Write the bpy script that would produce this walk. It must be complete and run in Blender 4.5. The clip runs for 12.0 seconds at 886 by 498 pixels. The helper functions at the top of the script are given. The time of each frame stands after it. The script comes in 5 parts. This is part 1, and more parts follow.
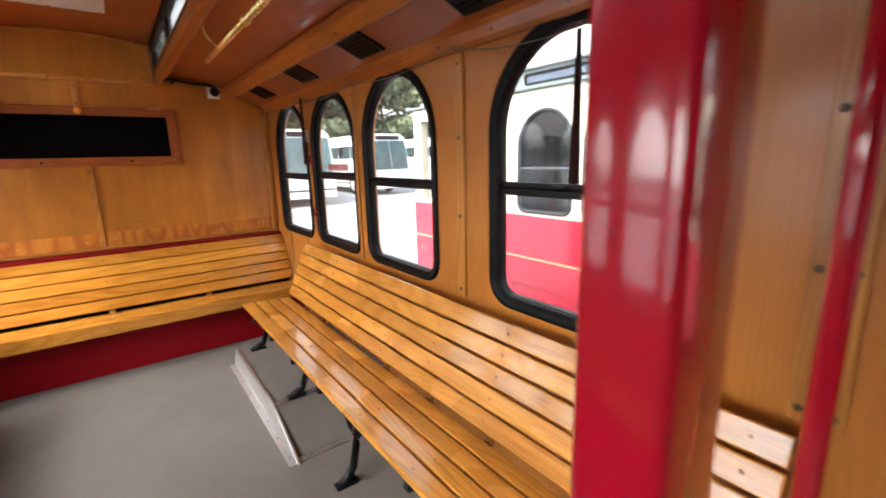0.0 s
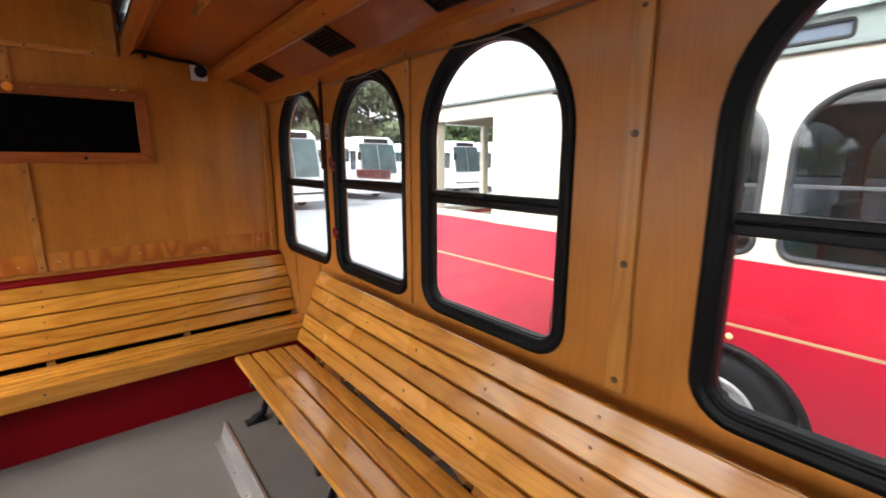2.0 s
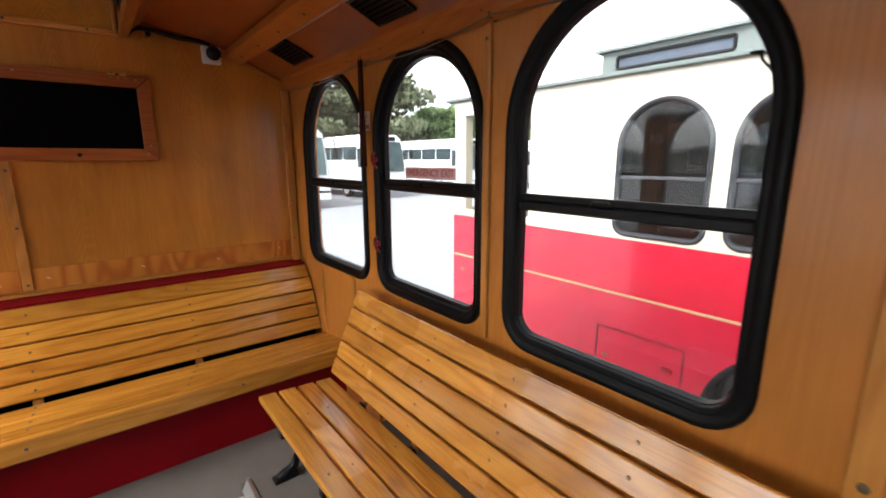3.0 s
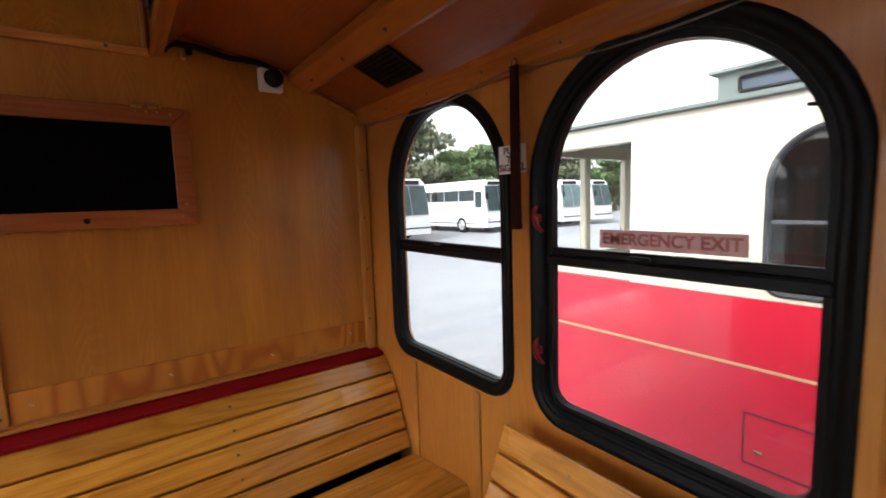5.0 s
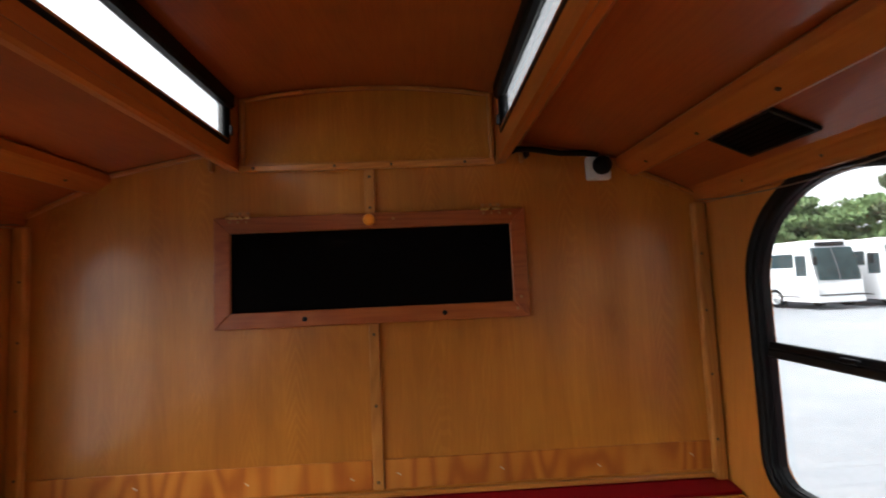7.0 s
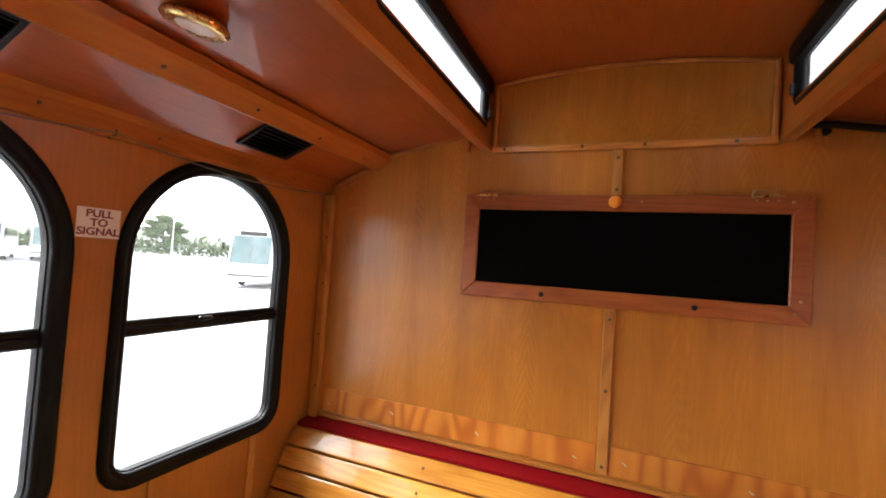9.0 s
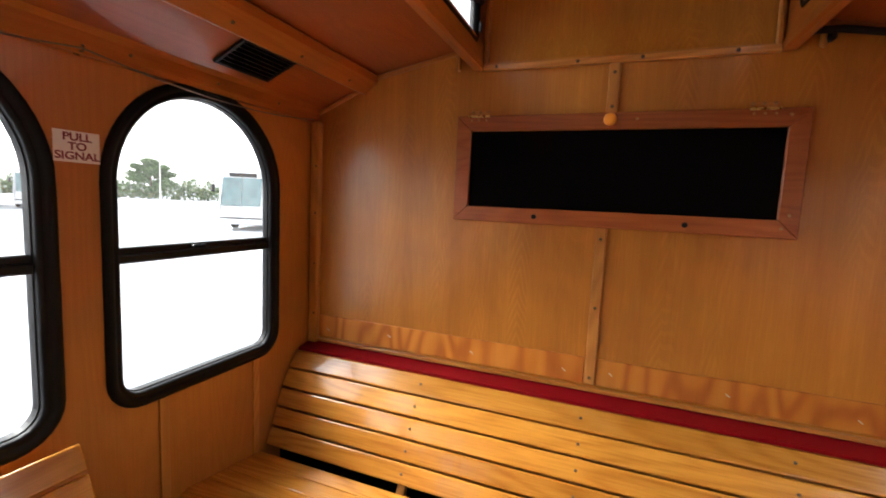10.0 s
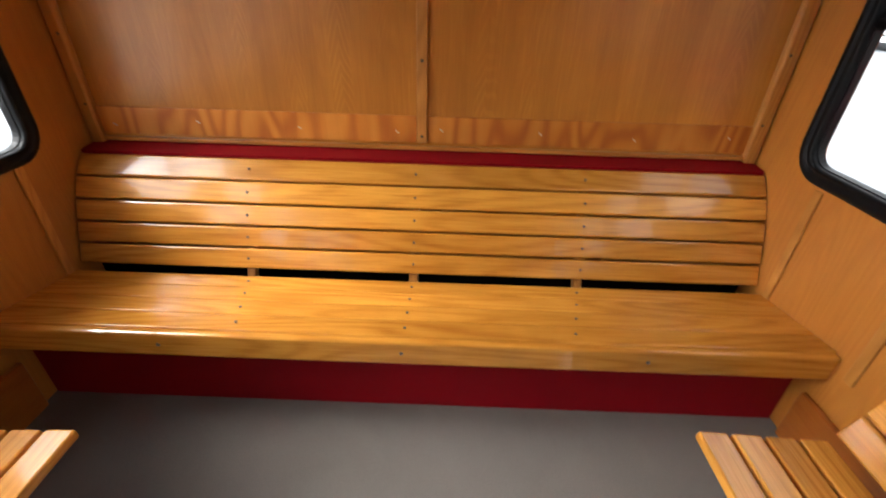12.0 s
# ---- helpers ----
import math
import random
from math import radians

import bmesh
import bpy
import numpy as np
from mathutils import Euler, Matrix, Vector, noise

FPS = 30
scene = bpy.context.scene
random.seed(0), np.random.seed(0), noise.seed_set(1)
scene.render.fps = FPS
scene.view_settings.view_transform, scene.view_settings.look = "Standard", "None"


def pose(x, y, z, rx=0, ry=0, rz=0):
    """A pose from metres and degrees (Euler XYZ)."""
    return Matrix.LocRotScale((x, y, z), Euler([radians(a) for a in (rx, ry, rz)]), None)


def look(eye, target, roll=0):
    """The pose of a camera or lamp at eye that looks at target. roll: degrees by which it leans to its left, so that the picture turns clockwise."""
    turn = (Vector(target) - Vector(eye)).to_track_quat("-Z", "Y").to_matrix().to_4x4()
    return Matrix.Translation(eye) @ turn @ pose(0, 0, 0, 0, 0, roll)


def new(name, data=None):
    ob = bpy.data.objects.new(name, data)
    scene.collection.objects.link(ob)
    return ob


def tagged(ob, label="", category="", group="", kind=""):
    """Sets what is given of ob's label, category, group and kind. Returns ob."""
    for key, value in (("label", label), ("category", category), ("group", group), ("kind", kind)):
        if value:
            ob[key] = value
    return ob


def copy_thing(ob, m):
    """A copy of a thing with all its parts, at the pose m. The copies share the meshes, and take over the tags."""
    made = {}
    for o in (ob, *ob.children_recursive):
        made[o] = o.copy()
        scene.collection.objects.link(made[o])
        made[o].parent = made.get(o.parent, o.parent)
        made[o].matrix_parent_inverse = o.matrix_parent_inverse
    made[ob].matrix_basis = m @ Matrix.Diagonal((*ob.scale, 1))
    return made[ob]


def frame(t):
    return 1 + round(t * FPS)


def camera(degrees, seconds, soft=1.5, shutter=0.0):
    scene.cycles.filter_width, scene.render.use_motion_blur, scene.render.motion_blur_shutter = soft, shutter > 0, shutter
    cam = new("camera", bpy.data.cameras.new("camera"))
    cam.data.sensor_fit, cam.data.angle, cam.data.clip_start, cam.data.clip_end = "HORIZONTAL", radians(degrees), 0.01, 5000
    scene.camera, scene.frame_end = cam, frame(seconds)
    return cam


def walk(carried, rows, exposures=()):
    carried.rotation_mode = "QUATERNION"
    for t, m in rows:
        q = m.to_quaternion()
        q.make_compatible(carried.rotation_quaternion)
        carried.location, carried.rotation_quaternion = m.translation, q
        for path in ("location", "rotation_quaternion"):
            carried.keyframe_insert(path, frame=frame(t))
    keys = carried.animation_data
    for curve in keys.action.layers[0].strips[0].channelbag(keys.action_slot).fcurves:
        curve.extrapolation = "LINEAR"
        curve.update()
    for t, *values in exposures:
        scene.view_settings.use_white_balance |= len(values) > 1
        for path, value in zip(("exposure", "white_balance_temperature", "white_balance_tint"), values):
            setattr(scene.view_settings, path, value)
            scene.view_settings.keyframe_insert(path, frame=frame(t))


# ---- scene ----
cam = camera(91.0, 12.0, 1.7, shutter=0.35)
PATH = [
    (0, (0.120, -3.819, 1.230), (1.285, -2.248, 0.814), -1.5),
    (0.3, (0.139, -3.692, 1.222), (1.234, -2.065, 0.831), 0.4),
    (0.5, (0.148, -3.628, 1.212), (1.246, -2.009, 0.794), 0.9),
    (1, (0.172, -3.415, 1.227), (1.371, -1.861, 0.846), 0.5),
    (1.5, (0.189, -3.217, 1.232), (1.479, -1.750, 0.803), 0.2),
    (2, (0.227, -3.003, 1.235), (1.464, -1.481, 0.842), -0.0),
    (2.5, (0.267, -2.778, 1.235), (1.383, -1.175, 0.803), 0.5),
    (3, (0.272, -2.551, 1.228), (1.494, -1.019, 0.826), -0.2),
    (5, (0.328, -1.724, 1.278), (1.506, -0.122, 1.061), -1.9),
    (5.5, (0.298, -1.598, 1.313), (1.239, 0.161, 1.151), -3.6),
    (6, (0.257, -1.532, 1.334), (0.850, 0.377, 1.253), -2.1),
    (6.5, (0.220, -1.522, 1.352), (0.551, 0.451, 1.385), -1.8),
    (7, (0.186, -1.532, 1.363), (0.269, 0.461, 1.509), -2.5),
    (7.5, (0.151, -1.565, 1.360), (-0.054, 0.409, 1.600), -0.7),
    (9.5, (0.007, -1.592, 1.316), (-0.782, 0.244, 1.255), 3.6),
    (10, (0.029, -1.587, 1.287), (-0.681, 0.270, 1.078), 2.7),
    (10.5, (0.061, -1.578, 1.263), (-0.547, 0.298, 0.937), 1.7),
    (11, (0.083, -1.565, 1.220), (-0.334, 0.315, 0.678), 0.9),
    (11.5, (0.106, -1.557, 1.182), (-0.094, 0.268, 0.390), 1.7),
    (12, (0.102, -1.545, 1.161), (0.085, 0.166, 0.127), 1.7),
]
EXPOSURE = [(0.0, 2.95), (1.0, 2.65), (2.0, 2.4), (3.0, 2.3), (5.0, 1.95), (5.5, 1.7), (6.0, 1.6), (6.5, 1.65), (7.0, 2.05), (7.2, 2.35), (7.5, 3.15), (9.5, 2.95), (10.5, 2.45), (11.0, 2.3), (11.5, 2.3), (12.0, 2.6)]
walk(cam, [(t, look(eye, target, roll)) for t, eye, target, roll in PATH], EXPOSURE)

# ---- light ----
world = bpy.data.worlds.new("overcast_sky")
world.use_nodes = True
scene.world = world
wn = world.node_tree.nodes
sky = wn.new("ShaderNodeTexSky")
sky.sky_type = 'NISHITA'
sky.sun_disc = False
sky.sun_elevation = radians(40)
sky.sun_rotation = radians(262)
sky.dust_density = 4.0
sky.ozone_density = 1.0
hsv = wn.new("ShaderNodeHueSaturation")
hsv.inputs["Saturation"].default_value = 0.08
world.node_tree.links.new(sky.outputs[0], hsv.inputs["Color"])
world.node_tree.links.new(hsv.outputs[0], wn["Background"].inputs[0])
wn["Background"].inputs[1].default_value = 0.15

sun_data = bpy.data.lights.new("sun", 'SUN')
sun_data.energy = 0.6
sun_data.angle = radians(40)
sun_data.color = (1.0, 0.96, 0.9)
sun = new("sun", sun_data)
sun.matrix_world = look((-30, -4, 27), (0, 0, 0))


# ---- materials ----
def node_material(name):
    m = bpy.data.materials.new(name)
    m.use_nodes = True
    return m, m.node_tree.nodes, m.node_tree.links, m.node_tree.nodes["Principled BSDF"]


def coords(n, l, scale, jitter=True, rot=(0, 0, 0)):
    tc = n.new("ShaderNodeTexCoord")
    mp = n.new("ShaderNodeMapping")
    mp.inputs["Scale"].default_value = scale
    mp.inputs["Rotation"].default_value = rot
    if jitter:
        oi = n.new("ShaderNodeObjectInfo")
        mul = n.new("ShaderNodeMath")
        mul.operation = 'MULTIPLY'
        mul.inputs[1].default_value = 23.7
        l.new(oi.outputs["Random"], mul.inputs[0])
        add = n.new("ShaderNodeVectorMath")
        add.operation = 'ADD'
        l.new(tc.outputs["Object"], add.inputs[0])
        l.new(mul.outputs[0], add.inputs[1])
        l.new(add.outputs[0], mp.inputs["Vector"])
    else:
        l.new(tc.outputs["Object"], mp.inputs["Vector"])
    return mp.outputs[0]


def ramp(n, l, fac, stops):
    r = n.new("ShaderNodeValToRGB")
    while len(r.color_ramp.elements) < len(stops):
        r.color_ramp.elements.new(0.5)
    for e, (p, c) in zip(r.color_ramp.elements, stops):
        e.position, e.color = p, (*c, 1)
    l.new(fac, r.inputs[0])
    return r.outputs[0]


def noise_node(n, l, vec, scale, detail=4.0, rough=0.55, distort=0.0):
    t = n.new("ShaderNodeTexNoise")
    t.inputs["Scale"].default_value = scale
    t.inputs["Detail"].default_value = detail
    t.inputs["Roughness"].default_value = rough
    t.inputs["Distortion"].default_value = distort
    l.new(vec, t.inputs["Vector"])
    return t.outputs["Fac"]


def mixc(n, l, fac, a, b, mode='MIX'):
    m = n.new("ShaderNodeMix")
    m.data_type, m.blend_type = 'RGBA', mode
    for sock, v in ((m.inputs["Factor"], fac), (m.inputs[6], a), (m.inputs[7], b)):
        if isinstance(v, (int, float)):
            sock.default_value = v
        elif isinstance(v, tuple):
            sock.default_value = (*v, 1)
        else:
            l.new(v, sock)
    return m.outputs[2]


def bump(n, l, bsdf, height, strength, distance=0.002):
    b = n.new("ShaderNodeBump")
    b.inputs["Strength"].default_value = strength
    b.inputs["Distance"].default_value = distance
    l.new(height, b.inputs["Height"])
    l.new(b.outputs[0], bsdf.inputs["Normal"])


def rough_from(n, l, bsdf, fac, lo, hi):
    mr = n.new("ShaderNodeMapRange")
    mr.inputs["To Min"].default_value, mr.inputs["To Max"].default_value = lo, hi
    l.new(fac, mr.inputs["Value"])
    l.new(mr.outputs[0], bsdf.inputs["Roughness"])


def math_node(n, l, op, a, b=0.0):
    m = n.new("ShaderNodeMath")
    m.operation = op
    for sock, v in ((m.inputs[0], a), (m.inputs[1], b)):
        if isinstance(v, (int, float)):
            sock.default_value = v
        else:
            l.new(v, sock)
    return m.outputs[0]


def wood(name, dark, mid, light, grain="z", rough=(0.28, 0.45), coat=0.35, flame=0.5, fine=1.0, cathedral=False, rings=26.0, gloss=0.16, stretch=0.13):
    """Varnished oak: long fibres along the grain axis, growth-ring figure, slow stains."""
    m, n, l, b = node_material(name)
    k = {"x": 0, "y": 1, "z": 2}[grain]
    long_scale, ring_scale = [1.0, 1.0, 1.0], [1.0, 1.0, 1.0]
    long_scale[k], ring_scale[k] = 0.03, stretch
    fib = noise_node(n, l, coords(n, l, tuple(long_scale)), 190 * fine, 5, 0.65)
    low = noise_node(n, l, coords(n, l, tuple(ring_scale)), 4.2, 2, 0.4)
    wavy = math_node(n, l, 'SINE', math_node(n, l, 'MULTIPLY', low, rings * 6.0))
    figure = math_node(n, l, 'MULTIPLY_ADD', wavy, 0.5)
    figure.node.inputs[2].default_value = 0.5
    stain = noise_node(n, l, coords(n, l, (1, 1, 1)), 2.3, 3, 0.5, 0.6)
    soft = tuple((a + b2) / 2 for a, b2 in zip(dark, mid)) if grain == "z" else dark
    body = ramp(n, l, fib, [(0.25, soft), (0.5, mid), (0.78, light)])
    ring_col = ramp(n, l, figure, [(0.0, dark), (0.4, mid), (1.0, light)])
    c = mixc(n, l, flame, body, ring_col)
    if cathedral:
        sep = n.new("ShaderNodeSeparateXYZ")
        l.new(coords(n, l, (1, 1, 1), False), sep.inputs[0])
        drift = noise_node(n, l, coords(n, l, (1, 1, 0.25), False), 5.0, 2)
        xs = math_node(n, l, 'MULTIPLY_ADD', drift, 0.35)
        l.new(math_node(n, l, 'MULTIPLY', sep.outputs["X"], 6.2), xs.node.inputs[2])
        u = math_node(n, l, 'SUBTRACT', math_node(n, l, 'FRACT', xs), 0.5)
        bow = math_node(n, l, 'MULTIPLY', math_node(n, l, 'ABSOLUTE', u), 52.0)
        f = math_node(n, l, 'ADD', math_node(n, l, 'MULTIPLY', sep.outputs["Z"], 120.0), bow)
        f = math_node(n, l, 'ADD', f, math_node(n, l, 'MULTIPLY', drift, 75.0))
        chev = math_node(n, l, 'SINE', f)
        near = math_node(n, l, 'LESS_THAN', math_node(n, l, 'ABSOLUTE', u), 0.21)
        patch = noise_node(n, l, coords(n, l, (1, 1, 0.5), False), 3.1, 2)
        mask = math_node(n, l, 'MULTIPLY', near, ramp(n, l, patch, [(0.42, (0, 0, 0)), (0.58, (1, 1, 1))]))
        amount = math_node(n, l, 'MULTIPLY', mask, 0.3)
        c = mixc(n, l, amount, c, ramp(n, l, chev, [(0.1, dark), (0.75, light)]))
    if cathedral:
        band = noise_node(n, l, coords(n, l, (1, 1, 0.1), False), 9.0, 3, 0.55)
        c = mixc(n, l, 0.8, c, ramp(n, l, band, [(0.32, (0.84, 0.78, 0.70)), (0.5, (1.0, 0.98, 0.95)), (0.68, (1.16, 1.2, 1.25))]), 'MULTIPLY')
    tone = ramp(n, l, stain, [(0.3, (0.78, 0.72, 0.66)), (0.7, (1.08, 1.06, 1.02))])
    c = mixc(n, l, 0.85, c, tone, 'MULTIPLY')
    oi = n.new("ShaderNodeObjectInfo")
    each = ramp(n, l, oi.outputs["Random"], [(0.0, (0.84, 0.80, 0.76)), (1.0, (1.08, 1.07, 1.05))])
    c = mixc(n, l, 1.0, c, each, 'MULTIPLY')
    l.new(c, b.inputs["Base Color"])
    rough_from(n, l, b, stain, *rough)
    b.inputs["Coat Weight"].default_value = coat
    b.inputs["Coat Roughness"].default_value = gloss
    bump(n, l, b, fib, 0.14, 0.001)
    return m


def plain(name, color, rough=0.5, metal=0.0, coat=0.0, vary=0.12, scale=14.0, bumps=0.08, spec=0.5):
    """Paint, plastic, rubber or metal with dirt at two scales."""
    m, n, l, b = node_material(name)
    big = noise_node(n, l, coords(n, l, (1, 1, 1)), scale * 0.15, 3)
    small = noise_node(n, l, coords(n, l, (1, 1, 1)), scale * 6, 4, 0.7)
    lo = tuple(c * (1 - vary) for c in color)
    hi = tuple(min(1.0, c * (1 + vary)) for c in color)
    c = ramp(n, l, big, [(0.3, lo), (0.7, hi)])
    c = mixc(n, l, 0.25, c, ramp(n, l, small, [(0.35, lo), (0.65, hi)]))
    l.new(c, b.inputs["Base Color"])
    rough_from(n, l, b, small, max(0.02, rough - 0.07), min(1.0, rough + 0.07))
    b.inputs["Metallic"].default_value = metal
    b.inputs["Coat Weight"].default_value = coat
    b.inputs["Specular IOR Level"].default_value = spec
    if bumps:
        bump(n, l, b, small, bumps, 0.001)
    return m


def pane_glass(name, tint=(1, 1, 1), gloss=1.0, dust=0.0):
    m = bpy.data.materials.new(name)
    m.use_nodes = True
    n, l = m.node_tree.nodes, m.node_tree.links
    n.clear()
    out = n.new("ShaderNodeOutputMaterial")
    tr, gl, mx, fr, pw, mr = (n.new(k) for k in ("ShaderNodeBsdfTransparent", "ShaderNodeBsdfGlossy", "ShaderNodeMixShader", "ShaderNodeLayerWeight", "ShaderNodeMath", "ShaderNodeMapRange"))
    tr.inputs[0].default_value = (*tint, 1)
    gl.inputs["Roughness"].default_value = 0.01
    gl.inputs["Color"].default_value = (gloss, gloss, gloss, 1)
    fr.inputs[0].default_value = 0.5
    pw.operation, pw.inputs[1].default_value = 'POWER', 5.0
    mr.inputs["To Min"].default_value, mr.inputs["To Max"].default_value = 0.025, 0.8
    l.new(fr.outputs["Facing"], pw.inputs[0])
    l.new(pw.outputs[0], mr.inputs["Value"])
    l.new(mr.outputs[0], mx.inputs[0])
    l.new(tr.outputs[0], mx.inputs[1])
    l.new(gl.outputs[0], mx.inputs[2])
    if dust:
        film, dm = n.new("ShaderNodeBsdfTranslucent"), n.new("ShaderNodeMixShader")
        film.inputs["Color"].default_value = (0.8, 0.8, 0.78, 1)
        smear = noise_node(n, l, coords(n, l, (1, 1, 0.4)), 7.0, 5, 0.65)
        amount = ramp(n, l, smear, [(0.3, (dust * 0.5,) * 3), (0.7, (dust * 1.5,) * 3)])
        l.new(amount, dm.inputs[0])
        l.new(mx.outputs[0], dm.inputs[1])
        l.new(film.outputs[0], dm.inputs[2])
        l.new(dm.outputs[0], out.inputs[0])
    else:
        l.new(mx.outputs[0], out.inputs[0])
    return m


def gravel(name):
    m, n, l, b = node_material(name)
    v = coords(n, l, (1, 1, 1), False)
    big, mid_, fine = noise_node(n, l, v, 0.12, 4), noise_node(n, l, v, 1.4, 5, 0.6), noise_node(n, l, v, 16, 6, 0.75)
    c = ramp(n, l, fine, [(0.3, (0.160, 0.169, 0.186)), (0.7, (0.338, 0.353, 0.378))])
    c = mixc(n, l, 0.35, c, ramp(n, l, mid_, [(0.35, (0.188, 0.198, 0.217)), (0.65, (0.320, 0.329, 0.343))]))
    c = mixc(n, l, 0.4, c, ramp(n, l, big, [(0.35, (0.207, 0.217, 0.236)), (0.65, (0.320, 0.333, 0.353))]))
    l.new(c, b.inputs["Base Color"])
    b.inputs["Roughness"].default_value = 0.95
    bump(n, l, b, fine, 0.6, 0.02)
    return m


def carpet(name):
    m, n, l, b = node_material(name)
    v = coords(n, l, (1, 1, 1), False)
    fine, blot = noise_node(n, l, v, 420, 3, 0.8), noise_node(n, l, v, 2.6, 5, 0.6, 0.4)
    c = ramp(n, l, fine, [(0.3, (0.115, 0.102, 0.091)), (0.7, (0.215, 0.195, 0.176))])
    c = mixc(n, l, 0.6, c, ramp(n, l, blot, [(0.3, (0.78, 0.75, 0.72)), (0.7, (1.05, 1.04, 1.03))]), 'MULTIPLY')
    l.new(c, b.inputs["Base Color"])
    b.inputs["Roughness"].default_value = 0.85
    b.inputs["Specular IOR Level"].default_value = 0.25
    bump(n, l, b, fine, 0.35, 0.002)
    return m


def foliage(name, a, c2):
    m, n, l, b = node_material(name)
    g = n.new("ShaderNodeNewGeometry")
    c = ramp(n, l, g.outputs["Random Per Island"], [(0.0, a), (1.0, c2)])
    l.new(c, b.inputs["Base Color"])
    b.inputs["Roughness"].default_value = 0.7
    return m


OAK_WALL = wood("oak_wall_panel", (0.43, 0.152, 0.022), (0.51, 0.196, 0.031), (0.57, 0.235, 0.043), "z", (0.3, 0.48), 0.3, 0.22)
OAK_REAR = wood("oak_rear_panel", (0.44, 0.162, 0.017), (0.52, 0.207, 0.024), (0.60, 0.262, 0.036), "z", (0.34, 0.46), 0.35, 0.14, cathedral=True, gloss=0.16)
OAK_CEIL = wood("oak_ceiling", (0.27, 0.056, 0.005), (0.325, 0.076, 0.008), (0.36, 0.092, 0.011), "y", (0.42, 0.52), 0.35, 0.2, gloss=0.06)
OAK_TRIM = wood("oak_trim_z", (0.38, 0.145, 0.025), (0.53, 0.23, 0.046), (0.62, 0.30, 0.07), "z", (0.3, 0.45), 0.35, 0.35)
OAK_TRIM_Y = wood("oak_trim_y", (0.36, 0.098, 0.011), (0.42, 0.128, 0.018), (0.47, 0.158, 0.027), "y", (0.25, 0.4), 0.5, 0.3)
OAK_TRIM_X = wood("oak_trim_x", (0.38, 0.14, 0.024), (0.52, 0.21, 0.042), (0.62, 0.28, 0.066), "x", (0.25, 0.4), 0.45, 0.35)
SLAT_Y = wood("bench_slat_y", (0.43, 0.155, 0.020), (0.67, 0.30, 0.046), (0.77, 0.39, 0.074), "y", (0.18, 0.34), 0.6, 0.3, rings=20.0, gloss=0.09)
SLAT_X = wood("bench_slat_x", (0.43, 0.155, 0.019), (0.68, 0.305, 0.043), (0.78, 0.395, 0.068), "x", (0.16, 0.30), 0.65, 0.3, rings=20.0, gloss=0.08)
PLY = wood("orange_plywood", (0.44, 0.115, 0.013), (0.62, 0.215, 0.027), (0.72, 0.30, 0.05), "z", (0.35, 0.5), 0.15, 0.75, rings=11.0, stretch=0.26)
CHERRY = wood("reddish_wood_frame", (0.25, 0.058, 0.010), (0.36, 0.098, 0.018), (0.43, 0.132, 0.028), "x", (0.35, 0.5), 0.2, 0.3)
DARK_STRAP = plain("dark_red_strap", (0.026, 0.005, 0.004), 0.6, vary=0.3, spec=0.12)
RUBBER = plain("black_rubber", (0.004, 0.0043, 0.005), 0.45, vary=0.3, bumps=0.05, spec=0.16)
BLACK_METAL = plain("black_painted_metal", (0.006, 0.006, 0.007), 0.4, vary=0.3, spec=0.22)
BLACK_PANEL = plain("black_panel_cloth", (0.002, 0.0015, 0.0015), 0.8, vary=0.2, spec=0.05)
ALU = plain("worn_aluminium", (0.72, 0.72, 0.72), 0.45, 1.0, vary=0.15)
RIM_METAL = plain("polished_rim_metal", (0.40, 0.41, 0.42), 0.4, 0.5, vary=0.3, bumps=0.2)
STEEL = plain("screw_steel", (0.40, 0.23, 0.085), 0.5, 0.2, vary=0.2)
DARK_STEEL = plain("dark_screw", (0.13, 0.09, 0.05), 0.45, 0.5, vary=0.2)
BRASS = plain("brass", (0.78, 0.56, 0.22), 0.28, 1.0, vary=0.15)
RED_VINYL = plain("red_vinyl", (0.23, 0.0025, 0.007), 0.55, vary=0.12, coat=0.0, bumps=0.15, spec=0.15)
RED_GLOSS = plain("red_gloss_paint", (0.42, 0.005, 0.02), 0.16, vary=0.06, coat=0.8, bumps=0.25)
RED_PLASTIC = plain("red_plastic", (0.19, 0.005, 0.008), 0.35, spec=0.3)
ORANGE = plain("orange_plastic_knob", (0.85, 0.30, 0.02), 0.35)
WHITE_PLASTIC = plain("white_plastic", (0.72, 0.70, 0.64), 0.4, vary=0.06)
SIGN_WHITE = plain("sign_white", (0.80, 0.78, 0.74), 0.4, vary=0.05)
SIGN_RED = plain("sign_dark_red", (0.20, 0.02, 0.03), 0.5)
def sticker_film(name, color):
    """Thin printed film that daylight shines through."""
    m, n, l, b = node_material(name)
    tl, mx = n.new("ShaderNodeBsdfTranslucent"), n.new("ShaderNodeMixShader")
    v = noise_node(n, l, coords(n, l, (1, 1, 1)), 60, 4)
    c = ramp(n, l, v, [(0.3, tuple(x * 0.85 for x in color)), (0.7, color)])
    l.new(c, b.inputs["Base Color"])
    l.new(c, tl.inputs["Color"])
    mx.inputs[0].default_value = 0.6
    l.new(b.outputs[0], mx.inputs[1])
    l.new(tl.outputs[0], mx.inputs[2])
    l.new(mx.outputs[0], n["Material Output"].inputs[0])
    return m


